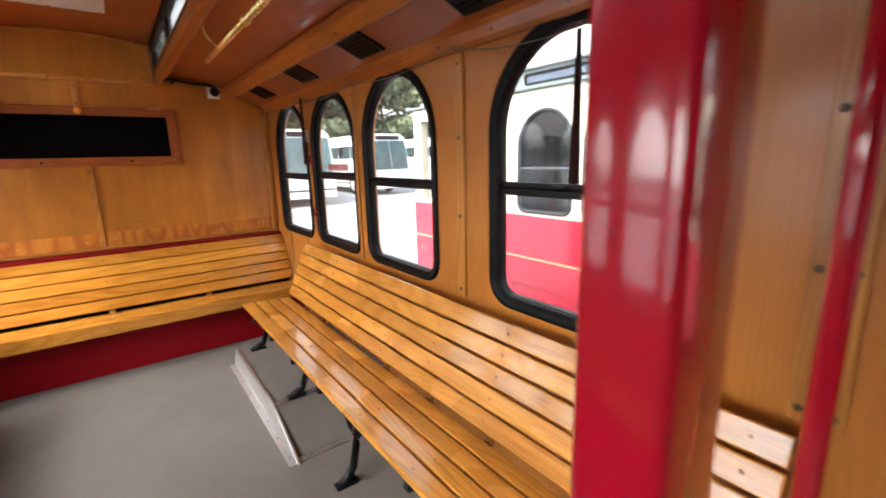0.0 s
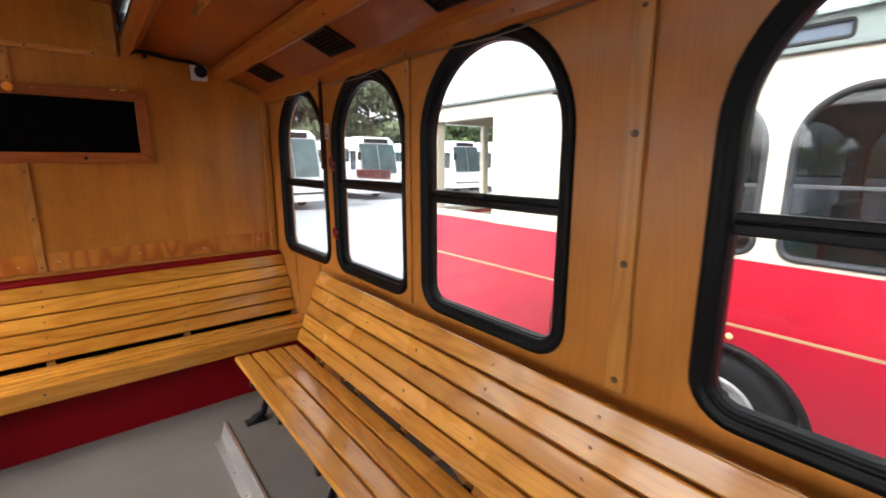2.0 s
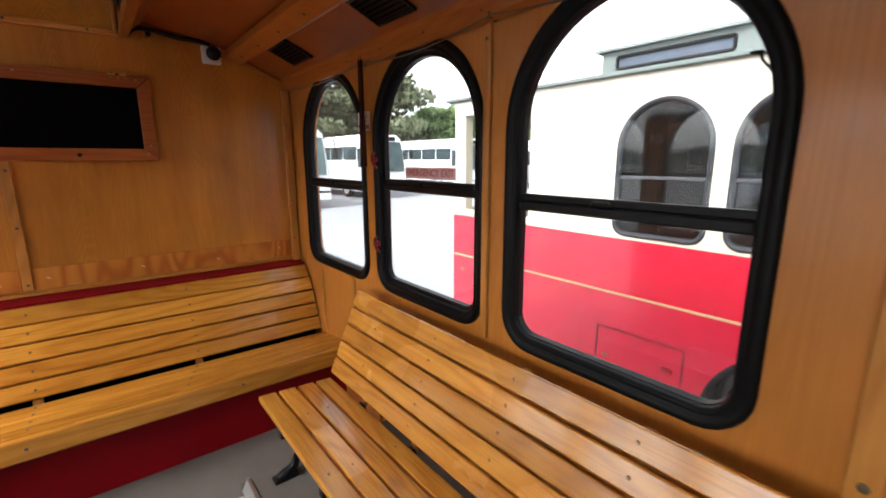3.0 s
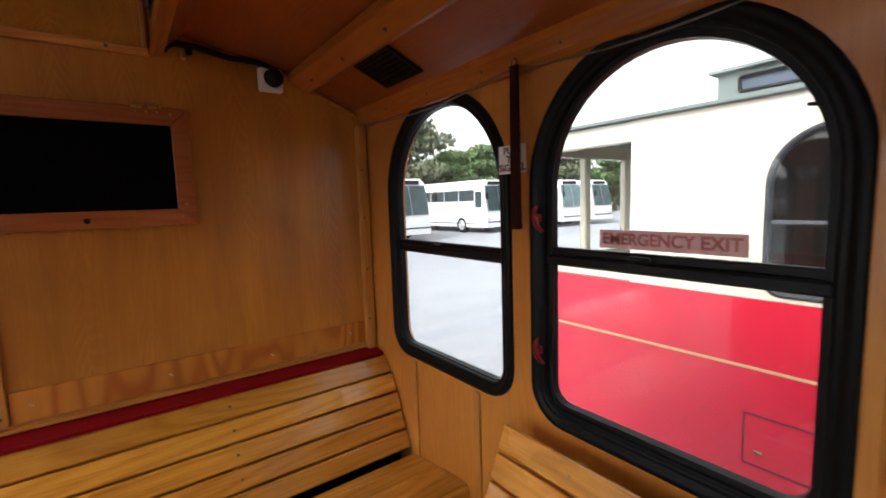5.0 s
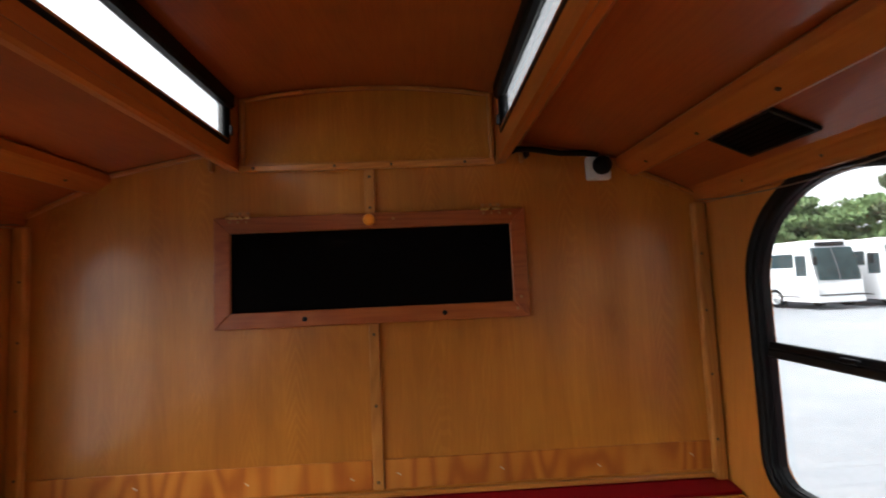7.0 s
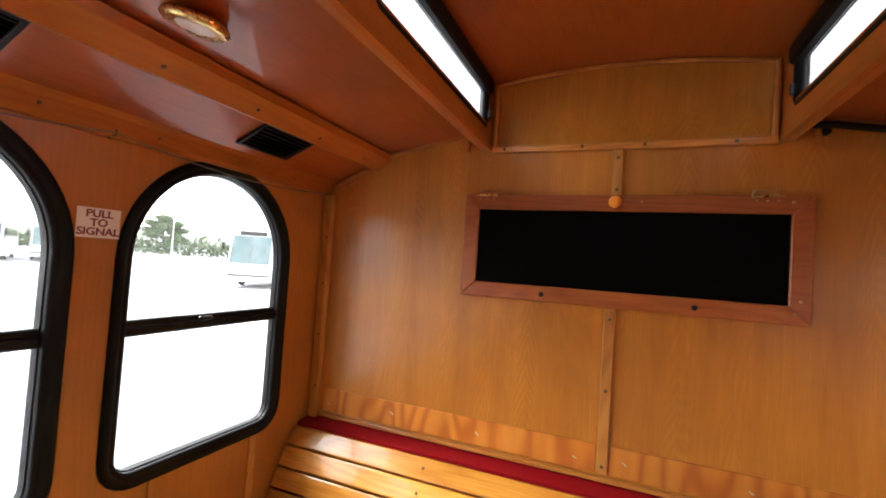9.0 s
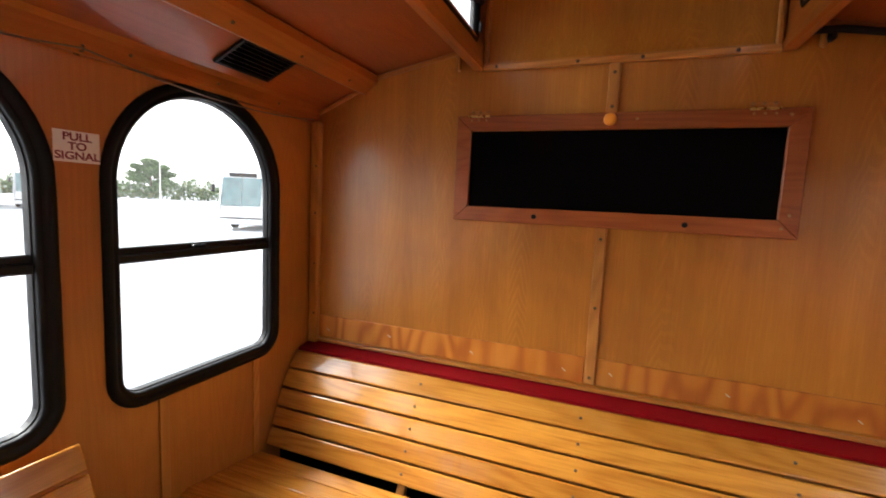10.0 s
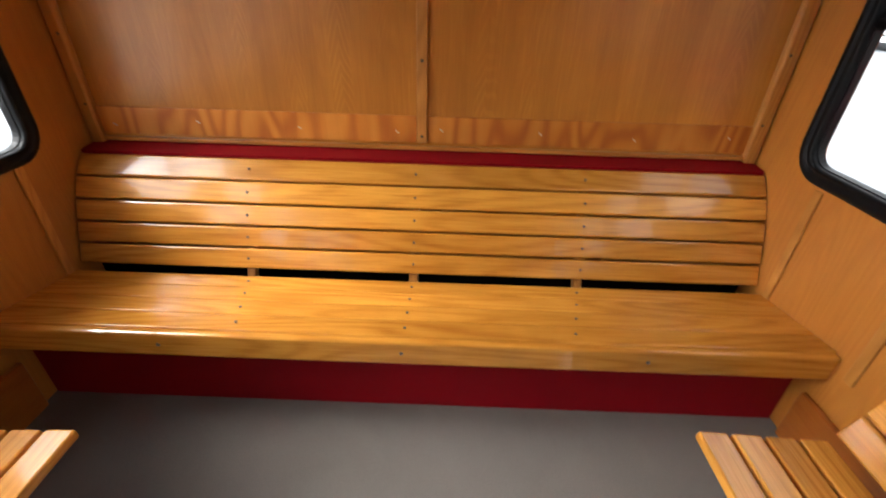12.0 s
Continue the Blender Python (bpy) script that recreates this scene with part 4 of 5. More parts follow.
# wheel housings with aluminium edging
for s in (1, -1):
    wb = empty("wheel_housing", (0, 0, 0), "carpeted wheel housing edged with worn aluminium strip", "wheel housing", "wheel housings")
    prof = [(-2.10, FLOOR), (-1.80, BOX_H), (-1.02 - 0.08 * (s < 0), BOX_H), (-0.86 - 0.10 * (s < 0), FLOOR)]
    bm = bmesh.new()
    a = [bm.verts.new((s * 0.585, y, z + 0.0005)) for y, z in prof]
    c = [bm.verts.new((s * 1.198, y, z + 0.0005)) for y, z in prof]
    bm.faces.new(a); bm.faces.new(c[::-1])
    for i in range(4):
        bm.faces.new((a[i], a[(i + 1) % 4], c[(i + 1) % 4], c[i]))
    part("cover", bm, CARPET, wb, "carpet-covered box")
    bm = bmesh.new()
    pr = [(-2.14, FLOOR + 0.002), (-1.81, BOX_H - 0.004), (-1.01 - 0.08 * (s < 0), BOX_H - 0.004), (-0.90 - 0.09 * (s < 0), FLOOR + 0.002)]
    a = [bm.verts.new((s * 0.583, y, z)) for y, z in pr]
    c = [bm.verts.new((s * 0.578, y, z)) for y, z in pr]
    bm.faces.new(a); bm.faces.new(c[::-1])
    for i in range(4):
        bm.faces.new((a[i], a[(i + 1) % 4], c[(i + 1) % 4], c[i]))
    part("side_plate", bm, ALU, wb, "worn aluminium side plate")
    bar("edge_strip", (s * 0.580, -1.80, BOX_H + 0.001), (s * 0.580, -1.02 - 0.08 * (s < 0), BOX_H + 0.001), 0.014, 0.008, ALU, wb, bevel=0.002)
    bar("edge_strip", (s * 0.580, -2.13, FLOOR + 0.004), (s * 0.580, -1.80, BOX_H + 0.001), 0.014, 0.008, ALU, wb, bevel=0.002)
    bar("edge_strip", (s * 0.592, -1.805, BOX_H + 0.001), (s * 1.19, -1.805, BOX_H + 0.001), 0.028, 0.004, ALU, wb, bevel=0.001)
    bar("edge_strip", (s * 0.592, -2.10, FLOOR + 0.004), (s * 1.19, -2.10, FLOOR + 0.004), 0.03, 0.004, ALU, wb, bevel=0.001)
    bar("floor_strip", (s * 0.560, -2.12, FLOOR + 0.003), (s * 0.560, -0.93, FLOOR + 0.003), 0.034, 0.004, ALU, wb, bevel=0.001)
    for k in range(7):
        screw((s * 0.560, -2.06 + k * 0.17, FLOOR + 0.005), (0, 0, 1), wb, STEEL, 0.005)

# rear bench across the back
rb = empty("rear_bench", (0, 0, 0), "varnished oak slatted bench across the rear with a red base", "bench")
W2 = 2.39
BACK = [Vector(v) for v in ((-0.282, 0.287), (-0.252, 0.357), (-0.224, 0.428), (-0.192, 0.498), (-0.152, 0.568), (-0.096, 0.632))]
FACES = []
for a, b in zip(BACK, BACK[1:]):
    d = b - a
    c = (a + b) / 2
    lean = math.degrees(math.atan2(d.x, d.y))
    nv = Vector((0, -d.y, d.x)).normalized()
    FACES.append((c, nv))
    piece("back_slat", (W2, 0.022, round(d.length - 0.007, 4)), (0, c.x - nv.y * 0.011, c.y - nv.z * 0.011), SLAT_X, rb, (-lean, 0, 0), 0.006, 2)
for k in range(4):
    u = k / 3
    piece("seat_slat", (2.396, 0.080, 0.024), (0, -0.345 - 0.0825 * k, 0.268 + 0.0115 * k), SLAT_X, rb, (-8, 0, 0), 0.004, 2)
piece("seat_front", (2.396, 0.026, 0.085), (0, -0.640, 0.272), SLAT_X, rb, (0, 0, 0), 0.008, 2)
part("base_panel", box_bm((2.39, 0.02, 0.285), 0.0, (0, -0.555, FLOOR + 0.143)), RED_VINYL, rb, "dark red vinyl base panel")
part("top_strip", extrude([(-1.19, 0.0), (1.19, 0.0), (1.19, 0.012), (-1.19, 0.012)], 0, -0.088), RED_VINYL, rb, "dark red padded top strip").matrix_basis = pose(0, -0.004, 0.637, 7, 0, 0)
for x in (-0.595, -0.013, 0.572):
    for a, b in zip([Vector((-0.30, 0.245))] + BACK, BACK):
        d = (b - a).normalized()
        off = Vector((d.y, -d.x)) * 0.036
        bar("upright", (x, a.x + off.x, a.y + off.y), (x, b.x + off.x, b.y + off.y), 0.032, 0.028, OAK_TRIM, rb, up=(0, -1, 0))
    for c, nv in FACES:
        screw((x, c.x, c.y), nv, rb, DARK_STEEL, 0.005)
    for k in range(4):
        screw((x - 0.08 * (k + 1) * x * 0.5, -0.345 - 0.0825 * k, 0.2805 + 0.0115 * k), (0, -0.14, 1), rb, DARK_STEEL, 0.005)
    screw((x * 1.18, -0.6535, 0.275), (0, -1, 0), rb, DARK_STEEL, 0.006)
# Black board added to give the seat gap its shade
part("inner_shadow_board", box_bm((2.38, 0.01, 0.3 - FLOOR), 0, (0, -0.20, (0.3 + FLOOR) / 2)), BLACK_PANEL, rb, "added black board standing in for shade behind the seat gap")

# low wooden cheeks between rear bench and side benches
for s, side in ((1, "right"), (-1, "left")):
    tagged(part("trim_skirting_" + side, box_bm((0.02, 0.32, 0.19), 0.003, (s * 1.188, -0.78, 0.096 + FLOOR)), OAK_TRIM_Y), "low oak skirting board beside the bench", "skirting", kind="structure")

# red painted stanchion near the entrance
st = empty("red_stanchion", (0, 0, 0), "glossy red painted square steel post by the aisle", "post")
part("post", box_bm((0.108, 0.089, 1.89), 0.012, (0.478, -3.640, 0.90), 3), RED_GLOSS, st, "", True)
part("foot_plate", box_bm((0.15, 0.13, 0.012), 0.004, (0.478, -3.64, FLOOR + 0.006)), RED_GLOSS, st)
pole = empty("grab_pole", (0, 0, 0), "slim glossy red grab pole at the bench end", "pole")
part("pole", tube_bm([(1.03, -3.662, FLOOR), (1.03, -3.662, 0.6), (1.03, -3.662, 1.2), (1.03, -3.662, 1.735)], 0.021, 16), RED_GLOSS, pole, "", True)
part("flange", lathe_bm([(0.021, 0.03), (0.03, 0.012), (0.045, 0.006), (0.045, 0.0)], 20), RED_GLOSS, pole, "round floor flange", True).location = (1.03, -3.662, FLOOR)

# ---- outside ----
tagged(part("ground", box_bm((1600, 1600, 0.2), 0, (0, 0, GROUND - 0.1)), GRAVEL), "pale grey gravel parking lot reaching to the horizon", "ground", kind="structure")


def merge(*bms):
    out = bmesh.new()
    for b in bms:
        tmp = bpy.data.meshes.new("tmp")
        b.to_mesh(tmp)
        b.free()
        out.from_mesh(tmp)
        bpy.data.meshes.remove(tmp)
    return out


def wheel(parent, x, y, z, r, s, rim_mat):
    """A road wheel whose outer face looks along s * x."""
    t = part("wheel", lathe_bm([(r * 0.56, -0.02), (r * 0.62, 0.03), (r * 0.80, 0.055), (r * 0.94, 0.04), (r, 0.0), (r, -0.2), (r * 0.9, -0.24), (r * 0.56, -0.22)], 36, "x"), TYRE, parent, "black tyre", True)
    rim = part("rim", lathe_bm([(r * 0.64, 0.0), (r * 0.64, 0.046), (r * 0.60, 0.052), (r * 0.56, 0.044), (r * 0.53, 0.024), (r * 0.33, 0.030), (r * 0.26, 0.034), (r * 0.24, 0.06), (r * 0.15, 0.075), (r * 0.04, 0.08)], 28, "x"), rim_mat, t, "chrome wheel rim", True)
    for k in range(8):
        a = (k + 0.5) * math.tau / 8
        # Solid dark disc on the rim, its colour standing in for a hole's shade
        hole = part("hand_hole", lathe_bm([(r * 0.07, -0.02), (r * 0.07, 0.001), (r * 0.05, 0.002)], 12, "x"), TYRE, rim, "dark disc standing in for a shaded opening")
        hole.location = (0.028, r * 0.40 * math.cos(a), r * 0.40 * math.sin(a))
    for k in range(8):
        a = k * math.tau / 8
        part("wheel_nut", lathe_bm([(0.016, -0.05), (0.016, 0.0), (0.008, 0.006)], 6, "x"), rim_mat, rim).location = (0.05, r * 0.30 * math.cos(a), r * 0.30 * math.sin(a))
    t.matrix_basis = pose(x, y, z, 0, 0, 0 if s > 0 else 180)
    return t


# the neighbouring trolley bus
TX, TW, TF = 3.28, 2.42, -8.2
tb = empty("trolley_bus", (0, 0, 0), "parked cream and red trolley-style bus with arched windows", "bus")
TWIN = [-1.135 - 0.742 * k for k in range(7)]
t_open = [(y, 0.313, 0.684, 1.622, 0.09, True) for y in TWIN]
for x0, x1, nm in ((TX, TX + 0.05, "near"), (TX + TW - 0.05, TX + TW, "far")):
    part("side_wall", wall_bm(x0, x1, TF, 0.0, 0.646, 1.80, t_open), CREAM, tb, "cream painted side wall")
HUB_Y, HUB_Z, ARCH_Z = -2.08, -0.40, -0.44
arch_r = 0.535
for x0, x1 in ((TX - 0.004, TX + 0.046), (TX + TW - 0.046, TX + TW + 0.004)):
    bm = bmesh.new()
    ys = [TF]
    for hy in (-6.9, HUB_Y):
        ys += [hy + arch_r * math.cos(math.pi * (1 - i / 24)) for i in range(25)]
    y_end = 1.025 if x0 < TX + 1 else -0.01
    ys.append(y_end)
    ys = sorted(set(round(v, 4) for v in ys))
    zb = -0.52
    def low(y):
        for hy in (-6.9, HUB_Y):
            d = abs(y - hy)
            if d < arch_r:
                return max(zb, ARCH_Z + math.sqrt(max(0.0, arch_r ** 2 - d * d)))
        return zb
    for ya, yb in zip(ys, ys[1:]):
        for x in (x0, x1):
            bm.faces.new([bm.verts.new((x, ya, low(ya))), bm.verts.new((x, yb, low(yb))), bm.verts.new((x, yb, 0.65)), bm.verts.new((x, ya, 0.65))])
        bm.faces.new([bm.verts.new((x0, ya, low(ya))), bm.verts.new((x0, yb, low(yb))), bm.verts.new((x1, yb, low(yb))), bm.verts.new((x1, ya, low(ya)))])
        bm.faces.new([bm.verts.new((x0, ya, 0.65)), bm.verts.new((x0, yb, 0.65)), bm.verts.new((x1, yb, 0.65)), bm.verts.new((x1, ya, 0.65))])
    for y in (TF, y_end):
        bm.faces.new([bm.verts.new((x0, y, zb)), bm.verts.new((x1, y, zb)), bm.verts.new((x1, y, 0.65)), bm.verts.new((x0, y, 0.65))])
    bmesh.ops.remove_doubles(bm, verts=bm.verts, dist=1e-5)
    part("lower_panel", bm, RED_BUS, tb, "glossy red lower body panel")
part("rear_panel", box_bm((TW - 0.01, 0.05, 1.16), 0.01, (TX + TW / 2, 1.001, 0.066)), RED_BUS, tb, "red rear panel")
part("porch_lining", box_bm((0.012, 0.90, 0.60), 0.002, (TX + TW - 0.075, 0.48, 0.31)), CREAM, tb, "cream inner lining of the porch")
part("porch_lining", box_bm((TW - 0.2, 0.012, 0.60), 0.002, (TX + TW / 2, 0.94, 0.31)), CREAM, tb, "cream inner lining of the porch")
part("porch_rail", merge(box_bm((0.07, 1.06, 0.07), 0.012, (TX + 0.032, 0.515, 0.684)), box_bm((TW, 0.07, 0.07), 0.012, (TX + TW / 2, 0.99, 0.684)), box_bm((0.07, 1.06, 0.07), 0.012, (TX + TW - 0.02, 0.50, 0.684))), CREAM, tb, "cream porch rail")
for px, py, wx, wy in ((TX + 0.066, 0.942, 0.12, 0.16), (TX + TW - 0.066, 0.942, 0.12, 0.16), (TX + 0.85, 0.985, 0.09, 0.075), (TX + TW - 0.85, 0.985, 0.09, 0.075)):
    part("porch_post", box_bm((wx, wy, 1.10), 0.012, (px, py, 1.25)), CREAM, tb, "square cream post")
part("porch_beam", merge(box_bm((0.08, 1.03, 0.15), 0.01, (TX + 0.044, 0.51, 1.728)), box_bm((TW - 0.012, 0.08, 0.15), 0.01, (TX + TW / 2, 0.986, 1.727)), box_bm((0.08, 1.03, 0.15), 0.01, (TX + TW - 0.044, 0.51, 1.728))), CREAM, tb)
part("bulkhead", box_bm((TW - 0.12, 0.05, 2.3), 0, (TX + TW / 2, -0.03, 0.65)), CREAM, tb, "cream rear bulkhead")
part("floor_pan", box_bm((TW - 0.12, 9.1, 0.06), 0, (TX + TW / 2, -3.6, -0.03)), CARPET, tb)
part("nose", box_bm((TW, 0.06, 2.3), 0.02, (TX + TW / 2, TF - 0.03, 0.64)), CREAM, tb)
prof = [(TX - 0.03, 1.80), (TX - 0.035, 1.822), (TX + 0.15, 1.832), (TX + 0.42, 1.845), (TX + TW - 0.42, 1.845), (TX + TW - 0.15, 1.832), (TX + TW + 0.035, 1.822), (TX + TW + 0.03, 1.80)]
part("roof", extrude(prof, TF - 0.1, 1.12), GREY_GREEN, tb, "grey-green roof with drip edge")
for x in (TX - 0.036, TX + TW + 0.036):
    part("drip_rail", box_bm((0.022, 9.3, 0.028), 0.006, (x, (TF + 1.05) / 2, 1.812)), GREY_GREEN, tb, "grey drip rail")
cl0, cl1 = TX + 0.42, TX + TW - 0.42
c_open = [(y, 0.42, 1.935, 2.03, 0.03, False) for y in (-0.93, -1.99, -3.05, -4.11, -5.17, -6.23)]
part("clerestory", wall_bm(cl0, cl0 + 0.04, -7.4, -0.38, 1.83, 2.075, c_open), GREY_GREEN, tb, "grey-green raised roof side")
part("clerestory", wall_bm(cl1 - 0.04, cl1, -7.4, -0.38, 1.83, 2.075, c_open), GREY_GREEN, tb, "grey-green raised roof side")
part("clerestory_end", box_bm((cl1 - cl0 - 0.085, 0.04, 0.245), 0, ((cl0 + cl1) / 2, -0.405, 1.952)), GREY_GREEN, tb)
part("clerestory_roof", extrude([(cl0 - 0.05, 2.075), (cl0 - 0.05, 2.095), ((cl0 + cl1) / 2, 2.145), (cl1 + 0.05, 2.095), (cl1 + 0.05, 2.075)], -7.5, -0.335), GREY_GREEN, tb)
for y, *_ in c_open:
    w = part("roof_window", ring_bm(lambda i: slot_outline(0.43, 1.925, 2.04, 0.03, i), [(0, -0.004), (0.005, -0.014), (0.02, -0.012), (0.022, 0.02), (0, 0.03)]), RUBBER, tb)
    w.location = (cl0, y, 0)
    part("pane", sheet_bm(slot_outline(0.41, 1.945, 2.02, 0.02), 0.008, 0.004), ROOF_PANE, w)
part("gold_stripe", box_bm((0.004, 9.2, 0.017), 0, (TX - 0.006, (TF + 1.02) / 2, 0.23)), GOLD, tb, "thin gold pinstripe")
for y in TWIN:
    for x, flip in ((TX, 0), (TX + TW, 180)):
        w = empty("window", (x, y, 0))
        w.parent = tb
        w.rotation_euler = (0, 0, radians(flip))
        out = lambda i: arch_outline(0.323, 0.674, 1.632, 0.10, i)
        part("gasket", ring_bm(out, [(0, -0.002), (0.006, -0.016), (0.02, -0.018), (0.034, -0.004), (0.034, 0.04), (0, 0.05)]), plain("weathered_rubber", (0.02, 0.022, 0.026), 0.5, vary=0.3, spec=0.22) if "weathered_rubber" not in bpy.data.materials else bpy.data.materials["weathered_rubber"], w, "", True)
        part("transom", box_bm((0.03, 0.575, 0.022), 0.004, (0.015, 0, 1.10)), TRIM_GREY, w)
        p = part("pane", sheet_bm(arch_outline(0.323, 0.674, 1.632, 0.10, 0.034), 0.02, 0.004), TINTED, w, "dark tinted glass")
        p.visible_shadow = False
wheel(tb, TX + 0.02, HUB_Y, HUB_Z, 0.42, -1, RIM_METAL)
wheel(tb, TX + 0.02, -6.9, HUB_Z, 0.42, -1, RIM_METAL)
wheel(tb, TX + TW - 0.02, HUB_Y, HUB_Z, 0.42, 1, RIM_METAL)
wheel(tb, TX + TW - 0.02, -6.9, HUB_Z, 0.42, 1, RIM_METAL)
for hy in (HUB_Y, -6.9):
    bm = bmesh.new()
    rows = []
    for i in range(25):
        a = math.pi * i / 24
        rows.append([bm.verts.new((x, hy + r * math.cos(a), ARCH_Z + r * math.sin(a))) for x, r in ((TX - 0.005, arch_r + 0.012), (TX - 0.03, arch_r + 0.006), (TX - 0.03, arch_r - 0.03), (TX + 0.3, arch_r - 0.03), (TX + 0.3, arch_r + 0.012))])
    for r0, r1 in zip(rows, rows[1:]):
        for k in range(5):
            bm.faces.new((r0[k], r0[(k + 1) % 5], r1[(k + 1) % 5], r1[k]))
    part("wheel_arch", bm, RUBBER, tb, "black rubber wheel arch", True)
marker = part("side_marker", lathe_bm([(0.022, 0), (0.022, -0.006), (0.014, -0.014), (0.004, -0.016)], 16, "x"), plain("amber_lens", (0.85, 0.62, 0.25), 0.3), tb, "round amber side marker", True)
marker.location = (TX - 0.006, -2.13, 0.15)
for y, z, w, h in ((-1.085, -0.215, 0.665, 0.325), (-3.4, -0.2, 0.7, 0.5)):
    dr = part("body_door", ring_bm(lambda i: slot_outline(w / 2, z - h / 2, z + h / 2, 0.004, i), [(0, -0.002), (0, 0.001), (0.009, 0.001), (0.009, -0.002)]), plain("dark_red_gap", (0.06, 0.003, 0.008), 0.6) if "dark_red_gap" not in bpy.data.materials else bpy.data.materials["dark_red_gap"], tb, "seam of a red service flap")
    dr.location = (TX - 0.006, y, 0)
part("flap_lock", box_bm((0.008, 0.05, 0.02), 0.003, (TX - 0.008, -0.835, -0.285)), DARK_STEEL, tb)
part("flap_reflector", box_bm((0.008, 0.075, 0.035), 0.006, (TX - 0.008, -1.314, -0.238), 2), RED_PLASTIC, tb, "small red reflector")
part("flap_lock", box_bm((0.008, 0.06, 0.025), 0.003, (TX - 0.008, 0.875, 0.078)), DARK_STEEL, tb)
part("door_strip", box_bm((0.01, 0.03, 1.14), 0.002, (TX - 0.006, -3.13, 0.06)), ALU, tb, "bright metal door edge")
for y in (-1.5, -2.3, -3.1, -3.9, -4.7):
    for x in (TX + 0.45, TX + TW - 0.45):
        part("seat", merge(box_bm((0.85, 0.08, 0.5), 0.02, (x, y, 0.66)), box_bm((0.85, 0.42, 0.1), 0.02, (x, y - 0.2, 0.42)), box_bm((0.8, 0.36, 0.36), 0, (x, y - 0.2, 0.19))), TEAL if y == -2.3 else CARPET, tb)


# white coaches
def coach():
    c = empty("coach", (0, 0, 0), "white touring coach with dark windows parked on the lot", "coach", "parked coaches")
    W, L = 2.5, 11.5
    prof = [(-W / 2, 0.38), (W / 2, 0.38), (W / 2, 1.5), (W / 2 - 0.06, 3.15), (W / 2 - 0.3, 3.38), (-W / 2 + 0.3, 3.38), (-W / 2 + 0.06, 3.15), (-W / 2, 1.5)]
    bm = bmesh.new()
    rings = []
    for y, k, lift in ((-0.0, 0.93, 0.06), (0.12, 1.0, 0.0), (L - 0.1, 1.0, 0.0), (L, 0.95, 0.04)):
        rings.append([bm.verts.new((x * k, y + (0.45 * max(0, (z - 1.5) / 1.88) ** 1.3 if y < 1 else 0), z + (lift if z < 1 else -lift))) for x, z in prof])
    for a, b in zip(rings, rings[1:]):
        for i in range(8):
            bm.faces.new((a[i], a[(i + 1) % 8], b[(i + 1) % 8], b[i]))
    bm.faces.new(rings[0][::-1]); bm.faces.new(rings[-1])
    part("body", bm, WHITE_COACH, c)
    bm = bmesh.new()
    f = lambda x, z, off: bm.verts.new((x, 0.45 * max(0, (z - 1.5) / 1.88) ** 1.3 - off, z))
    for off in (0.03,):
        grid = [[f(x, z, off) for x in (-1.06, -0.7, -0.02)] for z in (1.42, 1.8, 2.2, 2.6, 3.0)]
        grid2 = [[f(x, z, off) for x in (0.02, 0.7, 1.06)] for z in (1.42, 1.8, 2.2, 2.6, 3.0)]
        for g in (grid, grid2):
            for r0, r1 in zip(g, g[1:]):
                for k in range(2):
                    bm.faces.new((r0[k], r0[k + 1], r1[k + 1], r1[k]))
    bmesh.ops.solidify(bm, geom=bm.faces[:], thickness=0.02)
    part("windscreen", bm, COACH_SCREEN, c, "two-part greenish windscreen")
    part("destination_sign", box_bm((1.5, 0.03, 0.22), 0.01, (0, 0.36, 3.16)), BLACK_METAL, c)
    part("bumper", box_bm((2.4, 0.12, 0.32), 0.04, (0, 0.0, 0.52)), WHITE_COACH, c)
    part("bumper_strip", box_bm((2.3, 0.03, 0.07), 0.01, (0, -0.06, 0.72)), BLACK_METAL, c)
    for s in (-1, 1):
        part("headlight", box_bm((0.34, 0.05, 0.17), 0.03, (s * 0.92, 0.02, 0.95)), ALU, c, "headlight")
        for k in range(6):
            part("side_window", box_bm((0.03, 1.52, 0.78), 0.01, (s * (W / 2 - 0.035), 1.9 + k * 1.58, 2.38)), COACH_GLASS, c, "dark side window")
        part("door_glass", box_bm((0.03, 0.62, 1.1), 0.01, (s * (W / 2 - 0.02), 0.72, 2.1)), COACH_GLASS, c)
        part("side_strip", box_bm((0.02, 9.5, 0.06), 0.005, (s * W / 2, 5.6, 0.62)), BLACK_METAL, c)
        arm = part("mirror", merge(tube_bm([(s * 1.1, 0.2, 2.95), (s * 1.36, -0.2, 2.9), (s * 1.4, -0.25, 2.6)], 0.025, 6), box_bm((0.2, 0.1, 0.42), 0.03, (s * 1.4, -0.25, 2.35))), BLACK_METAL, c)
        for wy in (2.4, 8.4):
            wheel(c, s * (W / 2 - 0.03), wy, 0.5, 0.5, s, ALU)
    return c


c0 = coach()
c0.matrix_basis = pose(7.1, 15.3, GROUND)
for x, y in ((12.8, 17.9), (19.85, 18.5), (23.4, 18.3), (26.9, 18.2), (30.4, 18.1), (3.3, 15.2)):
    copy_thing(c0, pose(x, y, GROUND, 0, 0, random.uniform(-1.5, 1.5)))
copy_thing(c0, pose(-19.6, 17.4, GROUND, 0, 0, 28))
for k in range(6):
    copy_thing(c0, pose(-47 + 0.4 * k, 25.5 - 4.6 * k, GROUND, 0, 0, 62))


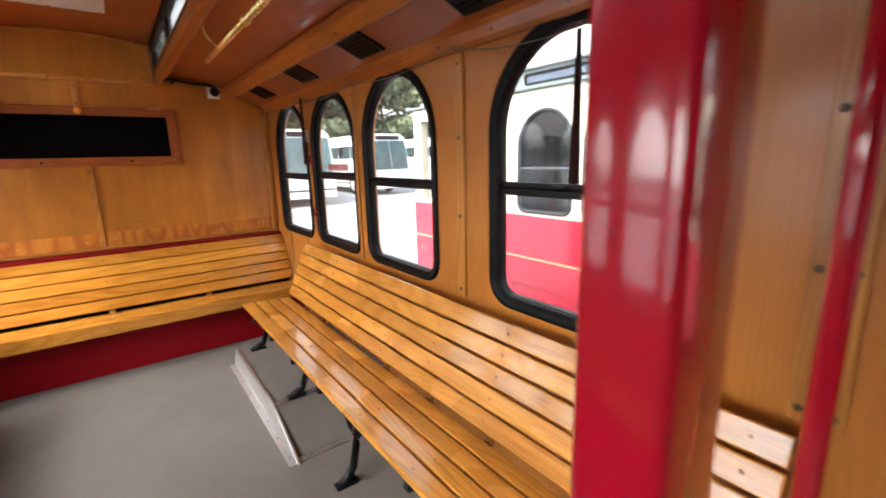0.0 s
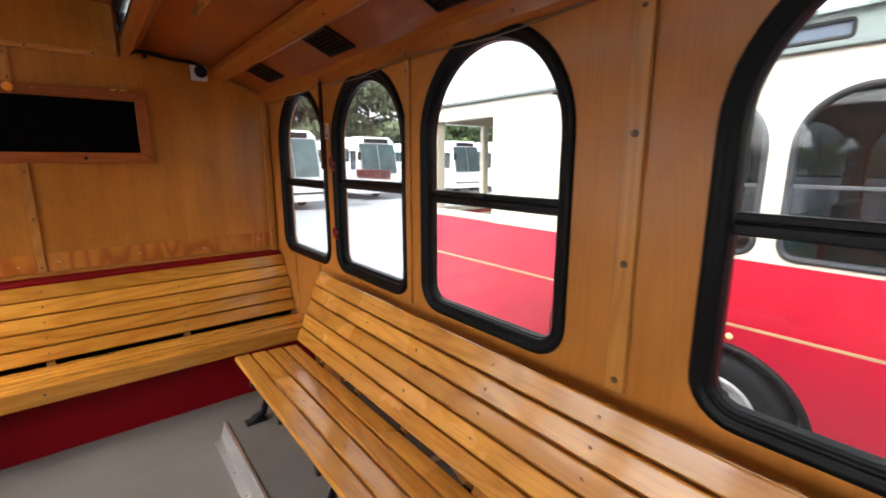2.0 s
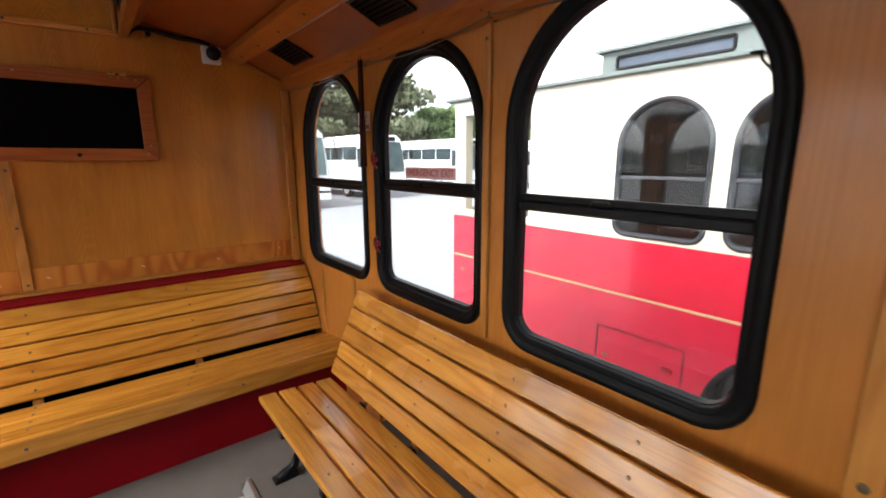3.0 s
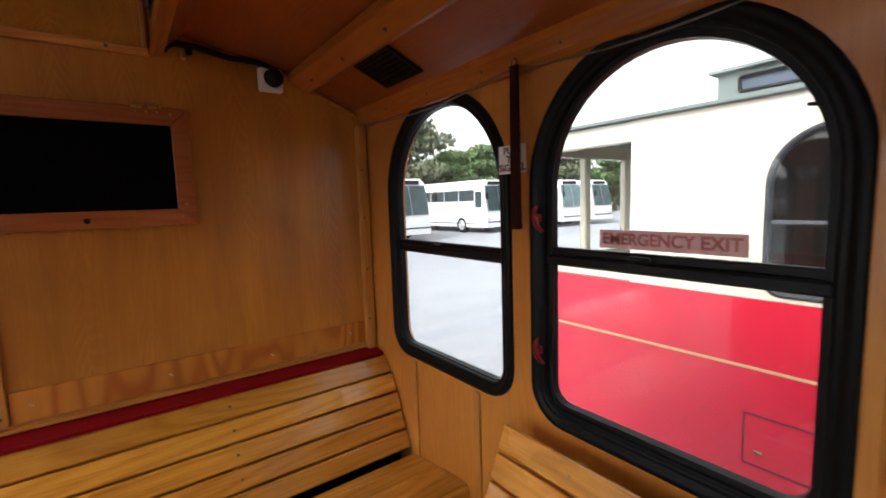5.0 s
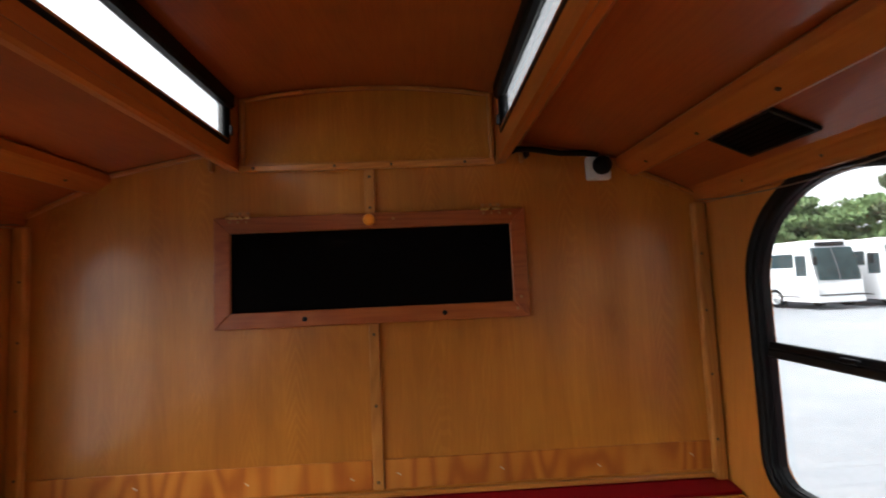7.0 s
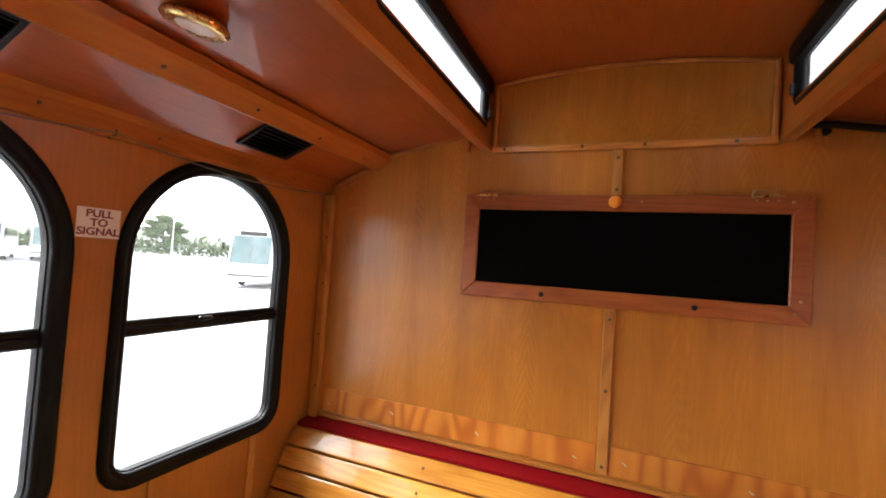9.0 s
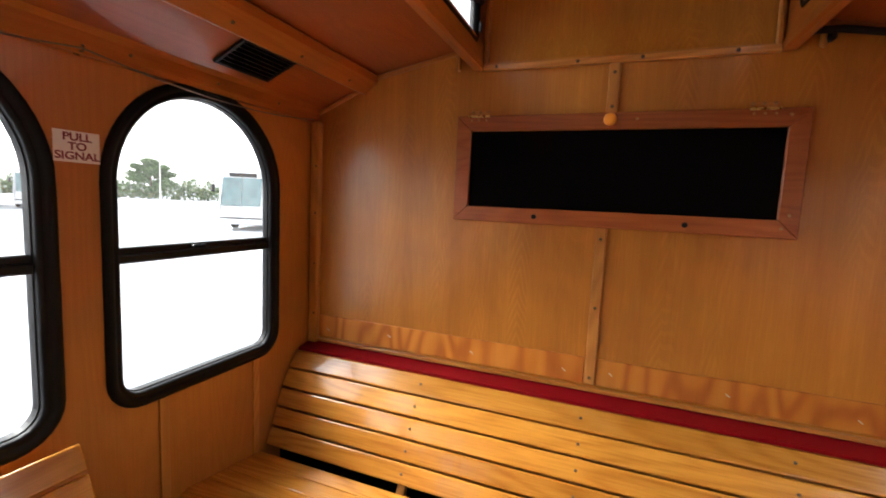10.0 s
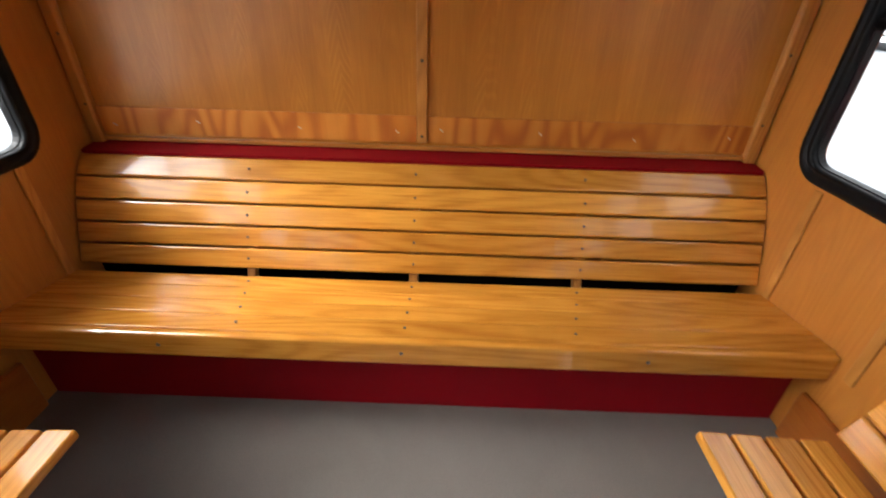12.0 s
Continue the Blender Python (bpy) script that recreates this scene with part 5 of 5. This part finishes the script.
# trees and hedges
def leaf_cloud(bm, centre, radii, count, size, rng):
    for _ in range(count):
        while True:
            p = Vector((rng.uniform(-1, 1), rng.uniform(-1, 1), rng.uniform(-1, 1)))
            if 0.25 < p.length < 1:
                break
        p = Vector((p.x * radii[0], p.y * radii[1], p.z * radii[2])) + Vector(centre)
        q = Euler((rng.uniform(0, 6.3), rng.uniform(0, 6.3), rng.uniform(0, 6.3))).to_quaternion()
        s = size * rng.uniform(0.5, 1.3)
        vs = [bm.verts.new(p + q @ Vector(v)) for v in ((-s, 0, 0), (0, -s * 0.5, s * 0.1), (s, 0, 0), (0, s * 0.5, s * 0.1))]
        bm.faces.new(vs)


def tree(x, y, h, spread, leaf, seed, bare=0.2):
    rng = random.Random(seed)
    t = empty("tree", (x, y, GROUND), "tall leafy tree behind the parked coaches", "tree", "trees behind the lot")
    pts = [(0.0, 0.0, 0.0), (0.1, 0.05, h * 0.3), (-0.1, 0.1, h * 0.6), (0.05, 0.0, h * 0.92)]
    limbs = [tube_bm(pts, [h * 0.028, h * 0.022, h * 0.014, h * 0.004], 8)]
    bm = bmesh.new()
    for k in range(11):
        a = k * 2.4 + rng.uniform(-0.4, 0.4)
        z = h * (0.32 + 0.05 * k + rng.uniform(-0.02, 0.02))
        r = spread * (1.0 - 0.055 * k) * rng.uniform(0.7, 1.1)
        tip = (r * math.cos(a), r * math.sin(a), z + h * rng.uniform(0.05, 0.16))
        limbs.append(tube_bm([(0, 0, z), (tip[0] * 0.5, tip[1] * 0.5, z + (tip[2] - z) * 0.4), tip], [h * 0.01, h * 0.007, h * 0.002], 6))
        for u in (0.5, 0.8, 1.0):
            c = (tip[0] * u, tip[1] * u, z + (tip[2] - z) * u)
            leaf_cloud(bm, c, (spread * 0.34, spread * 0.34, h * 0.075), int(240 * (1 - bare)), 0.30, rng)
    leaf_cloud(bm, (0, 0, h * 0.9), (spread * 0.4, spread * 0.4, h * 0.1), 200, 0.24, rng)
    part("trunk", merge(*limbs), BARK, t, "dark trunk with limbs")
    part("crown", bm, leaf, t, "loose leafy crown")


for k, (x, y, h, sp) in enumerate(((9.0, 34, 10.5, 5.2), (15.5, 35, 9.6, 5.0), (21.5, 34, 10.2, 5.2), (3.5, 35, 10, 5.0), (43.5, 34, 10.2, 4.4))):
    tree(x, y, h, sp, LEAF_OLIVE, 40 + k, 0.05)
for k, (x, y, h, sp) in enumerate(((28.5, 37, 7.0, 4.0), (34, 38, 8.0, 4.4), (38.5, 36, 8.0, 4.2), (49, 36, 7.6, 4.2), (56, 33, 7.6, 4.4), (62, 26, 7.5, 4.5), (-96, 66, 9.0, 4.5))):
    tree(x, y, h, sp, LEAF_GREEN, 80 + k, 0.0)


def hedge(p0, p1, h, seed, leaf):
    rng = random.Random(seed)
    bm = bmesh.new()
    d = Vector(p1) - Vector(p0)
    n = int(d.length / 1.6)
    for i in range(n):
        c = Vector(p0) + d * (i / n)
        hh = h * rng.uniform(0.6, 1.1)
        leaf_cloud(bm, (c.x, c.y, GROUND + hh * 0.5), (1.5, 1.5, hh * 0.55), 170, 0.42, rng)
    tagged(part("hedge", bm, leaf), "dense green scrub along the edge of the lot", "hedge", kind="stuff")


hedge((0, 42, 0), (75, 37, 0), 7.0, 5, LEAF_GREEN)
hedge((75, 36, 0), (95, -20, 0), 5.0, 6, LEAF_GREEN)
hedge((-120, 40, 0), (-60, 95, 0), 4.2, 7, LEAF_GREEN)
hedge((-60, 95, 0), (2, 60, 0), 4.2, 8, LEAF_GREEN)
hedge((-120, 40, 0), (-110, -30, 0), 4.2, 9, LEAF_GREEN)
for x, y, h in ((-82, 58, 7.5), (-70, 62, 6.0)):
    pl = empty("lamp_post", (x, y, GROUND), "pale lamp post at the far side of the lot", "lamp post", "lamp posts")
    part("pole", tube_bm([(0, 0, 0), (0, 0, h)], [0.12, 0.07], 8), WHITE_PLASTIC, pl)
    part("arm", tube_bm([(0, 0, h - 0.1), (0.5, 0, h + 0.1), (1.2, 0, h + 0.1)], 0.05, 6), WHITE_PLASTIC, pl)
